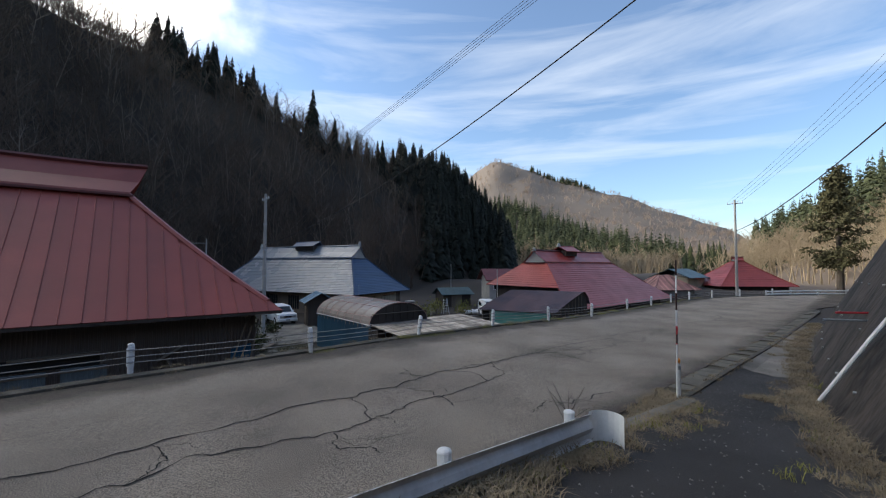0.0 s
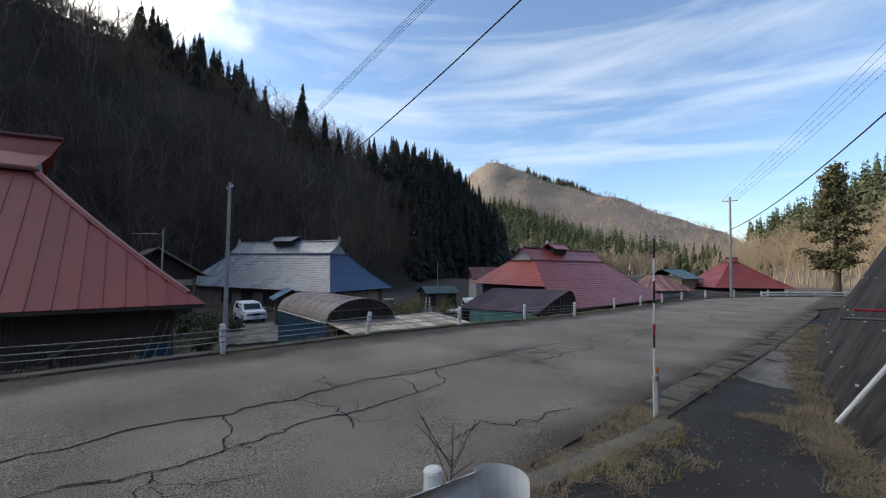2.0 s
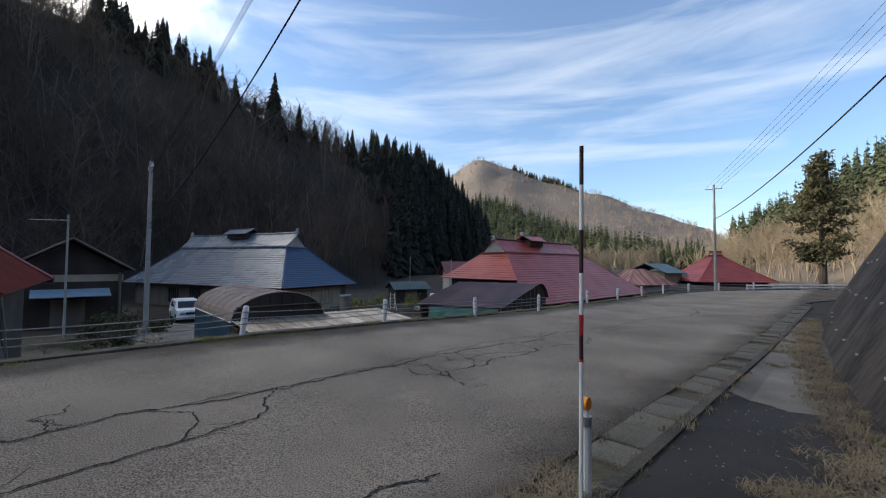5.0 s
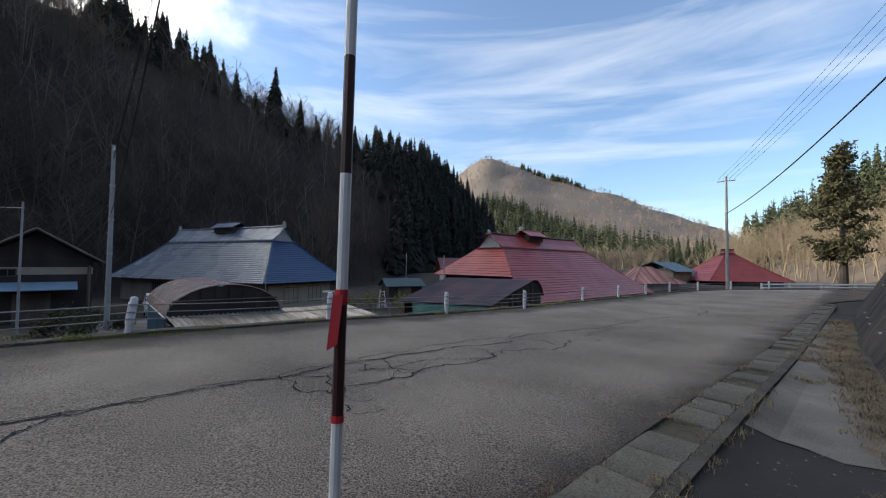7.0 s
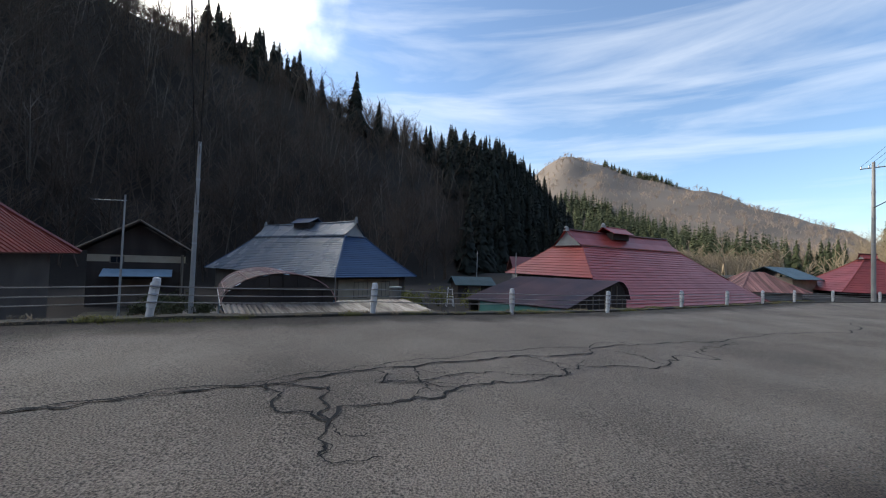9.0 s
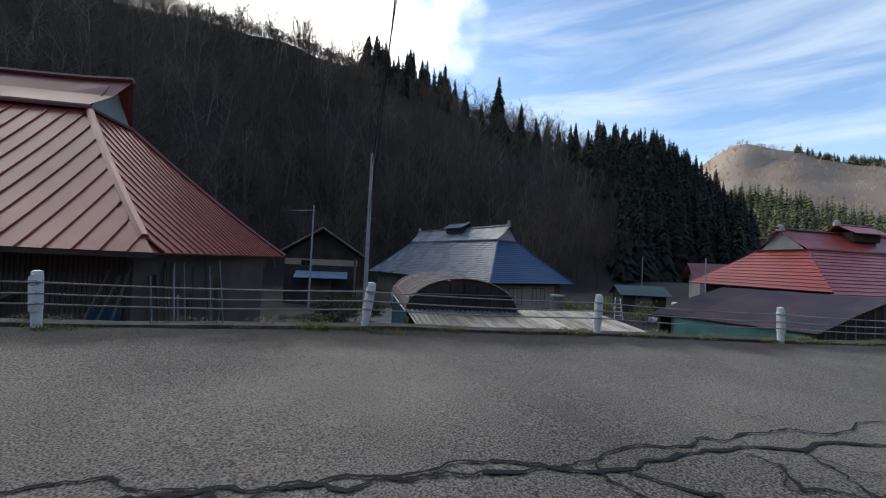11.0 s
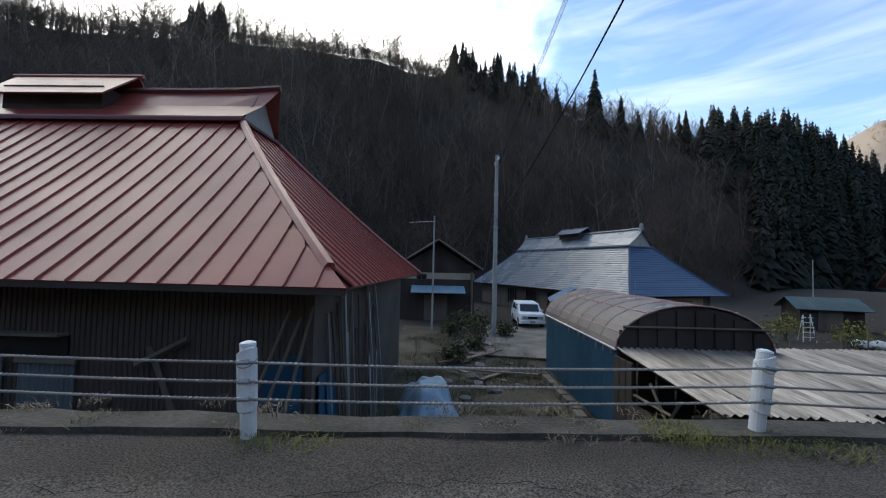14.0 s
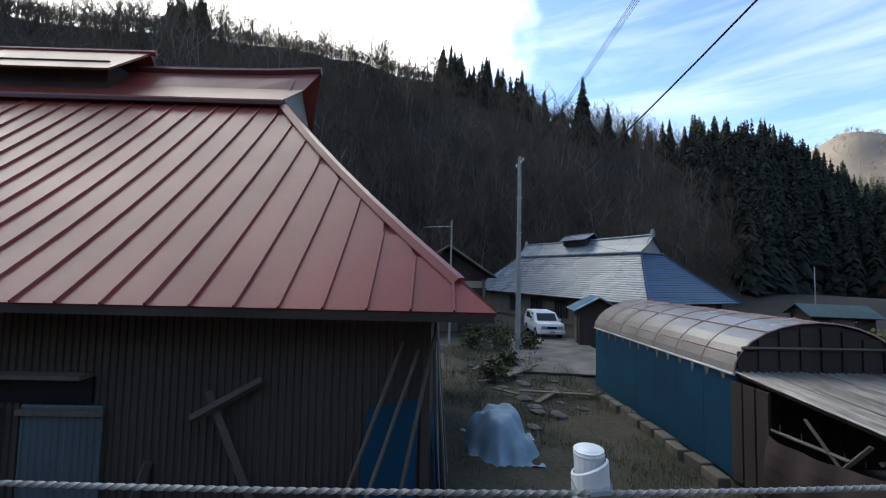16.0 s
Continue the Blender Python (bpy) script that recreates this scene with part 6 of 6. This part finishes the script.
# ---- vehicles ----


def car(m, label, boxy=False):
    g = thing("car", m, label, "car")
    side = [(-2.2, 0.35), (-2.25, 0.75), (-2.15, 1.0), (-1.1, 1.08), (-0.55, 1.62), (1.7, 1.66), (2.1, 1.1), (2.2, 0.75), (2.15, 0.35)] if not boxy else [(-1.65, 0.3), (-1.68, 0.8), (-1.5, 1.05), (-1.15, 1.75), (1.55, 1.78), (1.68, 1.0), (1.66, 0.3)]
    half = 0.86 if not boxy else 0.72
    bm = bmesh.new()
    rows = []
    for y, k in ((-half, 0.97), (-half + 0.1, 1.0), (half - 0.1, 1.0), (half, 0.97)):
        rows.append([bm.verts.new((x * k, y * (0.86 if z > 1.2 else 1.0), z)) for x, z in side])
    for a, b in zip(rows, rows[1:]):
        for j in range(len(side)):
            bm.faces.new((a[j], a[(j + 1) % len(side)], b[(j + 1) % len(side)], b[j]))
    bm.faces.new(rows[0][::-1])
    bm.faces.new(rows[-1])
    part("body", bm, M_WHITE, g, "white painted body")
    fx = (-1.08, -0.6, 1.12, 1.56) if not boxy else (-1.47, -1.19, 1.12, 1.66)
    part("windscreen", sheet([(fx[0] - 0.03, -half * 0.78, fx[2]), (fx[0] - 0.03, half * 0.78, fx[2]), (fx[1] - 0.03, half * 0.74, fx[3]), (fx[1] - 0.03, -half * 0.74, fx[3])], 0.015), M_GLASS, g)
    for sgn in (-1, 1):
        for x0, x1 in ((-0.5, 0.35), (0.42, 1.5)) if not boxy else ((-1.1, 0.0), (0.08, 1.4)):
            part("side_window", sheet([(x0, sgn * (half * 0.92 + 0.02), 1.13), (x1, sgn * (half * 0.92 + 0.02), 1.13), (x1, sgn * (half * 0.86 + 0.02), 1.52), (x0 + 0.15, sgn * (half * 0.86 + 0.02), 1.52)], 0.012 * sgn), M_GLASS, g)
        part("headlight", cube((side[1][0] - 0.03, sgn * half * 0.62 - 0.16, 0.7), (side[1][0] + 0.03, sgn * half * 0.62 + 0.16, 0.88), 0.01), M_GALV, g, "clear headlight")
        part("door_mirror", cube((-0.75, sgn * (half + 0.02), 1.05), (-0.62, sgn * (half + 0.2), 1.2), 0.02), M_WHITE, g)
        for x in (-1.35, 1.35) if not boxy else (-1.1, 1.1):
            w = part("wheel", bar([(x, sgn * (half - 0.2), 0.35), (x, sgn * (half + 0.02), 0.35)], 0.35, 18), M_TYRE, g)
            part("rim", bar([(x, sgn * (half + 0.0), 0.35), (x, sgn * (half + 0.03), 0.35)], 0.21, 12), M_GALV, w)
    part("grille", cube((side[1][0] - 0.025, -half * 0.4, 0.7), (side[1][0] + 0.03, half * 0.4, 0.86), 0.01), M_TYRE, g)
    part("bumper", cube((side[1][0] - 0.08, -half, 0.38), (side[1][0] + 0.1, half, 0.6), 0.03), M_WHITE, g)
    part("number_plate", cube((side[1][0] - 0.1, -0.17, 0.45), (side[1][0] - 0.085, 0.17, 0.57)), M_PLASTER, g)
    return g


car((axes((-16.9, 37.4, -3.3), 130)), "white station wagon parked facing the road in the yard")
car(axes((3.1, 43.0, -3.35), 100), "white parked van half hidden behind the sheds", True)

# ---- yard clutter ----
tp = thing("tarpaulin_heap", axes(rs(1.5, 8.2, -3.35)), "pale blue tarpaulin thrown over a heap", "tarpaulin")
bm = bmesh.new()
n = 34
grid = []
for i in range(n + 1):
    for j in range(n + 1):
        x, y = -1 + 2 * i / n, -1 + 2 * j / n
        k = max(abs(x), abs(y))
        z = 0.85 * (1 - smooth((math.hypot(x, y * 0.9) + 0.25 * noise.noise((x * 2, y * 2, 5)) - 0.35) / 0.6)) + 0.16 * noise.noise((x * 3.5, y * 3.5, 1)) + 0.03
        grid.append(bm.verts.new((x * 0.95, y * 1.2, max(0.01, z))))
for i in range(n):
    for j in range(n):
        a = i * (n + 1) + j
        bm.faces.new((grid[a], grid[a + 1], grid[a + n + 2], grid[a + n + 1]))
for q in bm.faces:
    q.smooth = True
part("sheet", bm, M_BLUETARP, tp)
part("load", cube((-0.3, -0.4, 0), (0.3, 0.4, 0.5), 0.05), M_WOOD, tp)
for k in range(22):
    y = 1.6 + 0.2 * k + 0.1 * rng.random()
    q = H1.matrix_world @ Vector((L1 - 0.62 + 0.25 * rng.random(), y, 0.0))
    r = H1.matrix_world @ Vector((L1 - 0.7, y + rng.normal(0, 0.35), 2.6 + 1.1 * rng.random()))
    tagged(part("leaning_pole", bar([q, r], 0.022 + 0.015 * rng.random(), 6), M_WOOD if k % 3 else M_GALV), "weathered pole leaning against the farmhouse end wall", "pole", "poles against the end wall")
for k, (x, y, h) in enumerate(((L1 - 0.55, 0.9, 2.2), (L1 - 0.5, 1.2, 2.0))):
    tagged(part("blue_sheet", sheet([H1.matrix_world @ Vector((x, y, 0.05)), H1.matrix_world @ Vector((x, y + 0.7, 0.05)), H1.matrix_world @ Vector((x - 0.15, y + 0.65, h)), H1.matrix_world @ Vector((x - 0.15, y + 0.05, h))], 0.02), M_BLUEWALL), "blue sheet propped at the farmhouse corner", "sheet")
for k in range(30):
    s, w = 2.0 + 4.0 * rng.random(), 9 + 9 * rng.random()
    p = rs(s, w)
    bm = bmesh.new()
    bmesh.ops.create_icosphere(bm, subdivisions=1, radius=0.12 + 0.16 * rng.random())
    for vv in bm.verts:
        vv.co = Vector((vv.co.x * 1.3, vv.co.y, vv.co.z * 0.6)) * (0.8 + 0.4 * rng.random())
    ob = part("stone", bm, M_RUBBLE)
    ob.location = (p.x, p.y, height(p.x, p.y) + 0.04)
    tagged(ob, "grey field stone edging the yard beds", "stone", "yard stones")
bm = bmesh.new()
rows = [[bm.verts.new((p.x, p.y, height(p.x, p.y) + 0.03 + 0.03 * noise.noise((p.x * 1.5, p.y * 1.5, 4)))) for p in (rs(-0.2 + 0.45 * i, 0.95 + 0.5 * j) for i in range(16))] for j in range(48)]
for a, b in zip(rows, rows[1:]):
    for i in range(15):
        bm.faces.new((a[i], a[i + 1], b[i + 1], b[i]))
tagged(part("yard_ground", bm, M_SOIL), "bare brown yard soil with patchy weeds", "soil", kind="structure")
for k in range(9):
    p = Q.matrix_world @ Vector((-0.42 + 0.05 * math.sin(k * 2.3), 0.1 + 0.62 * k, 0))
    ob = part("edging_block", cube((-0.14, -0.27, 0), (0.14, 0.27, 0.24), 0.02), M_SLAB)
    ob.matrix_world = axes((p.x, p.y, height(p.x, p.y) + 0.02), 41 + 5 * math.sin(k * 1.7))
    tagged(ob, "weathered concrete edging block beside the blue wall", "block", "edging blocks by the arched shed")
tagged(part("yard_drive", sheet([rs(3.2, 15.5, -3.22), rs(9.0, 14.2, -3.22), rs(10.5, 24.0, -3.22), rs(5.6, 25.0, -3.22)], 0.05), M_CONC), "grey concrete yard drive", "drive", kind="structure")
for k in range(9):
    p0 = rs(1.6 + 2.2 * rng.random(), 11.0 + 0.75 * k + rng.normal(0, 0.3), -3.17 + 0.03 * k % 0.07)
    a = rng.normal(0.2, 0.5)
    du, dn = U * math.cos(a) + N * math.sin(a), N * math.cos(a) - U * math.sin(a)
    ln = 1.0 + 1.6 * rng.random()
    tagged(part("plank", sheet([p0, p0 + du * ln, p0 + du * ln + dn * 0.17, p0 + dn * 0.17], 0.05), M_WOOD), "weathered plank lying in the yard", "plank", "yard planks")
ld = thing("stepladder", axes((-1.5, 45.2, -3.3), 20), "white wooden stepladder standing beside the hut", "stepladder")
for x in (-0.25, 0.25):
    part("rail", bar([(x * 1.3, -0.4, 0), (x * 0.7, 0, 1.7)], 0.03, 4), M_WHITE, ld)
    part("leg", bar([(x * 1.3, 0.4, 0), (x * 0.7, 0, 1.7)], 0.025, 4), M_WHITE, ld)
for k in range(5):
    part("rung", bar([(-0.3, -0.34 + 0.07 * k, 0.3 + 0.3 * k), (0.3, -0.34 + 0.07 * k, 0.3 + 0.3 * k)], 0.02, 4), M_WHITE, ld)
bl = thing("tub", Matrix.Translation(rs(8.3, 2.2, -2.3)), "bright blue plastic tub beside the lean-to", "tub")
part("body", bar([(0, 0, 0), (0, 0, 0.35), (0, 0, 0.75)], 0.36, 14, 0.42), M_TUB, bl)
part("stand", cube((-0.4, -0.4, -1.05), (0.4, 0.4, 0.0), 0.03), M_CONC, bl)

for k, (x, y) in enumerate(((1.6, 45.6), (2.2, 45.9), (2.7, 45.2), (0.9, 45.4))):
    bm = bmesh.new()
    bmesh.ops.create_icosphere(bm, subdivisions=2, radius=0.38)
    for q in bm.verts:
        q.co = Vector((q.co.x * 1.2, q.co.y, max(-0.2, q.co.z * 0.8))) * (1 + 0.2 * noise.noise(q.co * 3))
    ob = part("sack", bm, M_WHITE)
    ob.location = (x, y, -3.15)
    tagged(ob, "bulging white sack standing beside the hut", "sack", "sacks by the hut")
for k, (x, y) in enumerate(((-3.2, 38.5), (-2.2, 39.2), (-1.2, 39.8), (-0.2, 40.4), (0.8, 41.0))):
    tagged(part("fence_stake", bar([(x, y, -3.4), (x, y, -2.0)], 0.035, 5), M_WOOD), "weathered garden fence stake", "stake", "garden stakes")
tk = thing("water_tank", Matrix.Translation((-4.9, 39.6, -3.4)), "upright grey concrete tank behind the arched shed", "tank")
part("body", bar([(0, 0, 0), (0, 0, 1.9)], 0.45, 14), M_CONC, tk)
part("lid", bar([(0, 0, 1.9), (0, 0, 2.0)], 0.5, 14), M_PLASTER, tk)

# white beam rail on the outside of the far bend
fr = thing("far_guardrail", Matrix.Identity(4), "white steel guardrail round the outside of the far bend", "guardrail")
for dz in (0.28, 0.58):
    bm = bmesh.new()
    pts = [road_point(s, 0.2, road_z(s) + dz) for s in range(50, 84, 2)]
    tube(bm, pts, 0.09, 6)
    part("beam", bm, M_WHITE, fr)
for s in range(50, 84, 3):
    part("post", bar([road_point(s, 0.25, road_z(s) - 0.3), road_point(s, 0.25, road_z(s) + 0.72)], 0.08, 8), M_WHITE, fr)
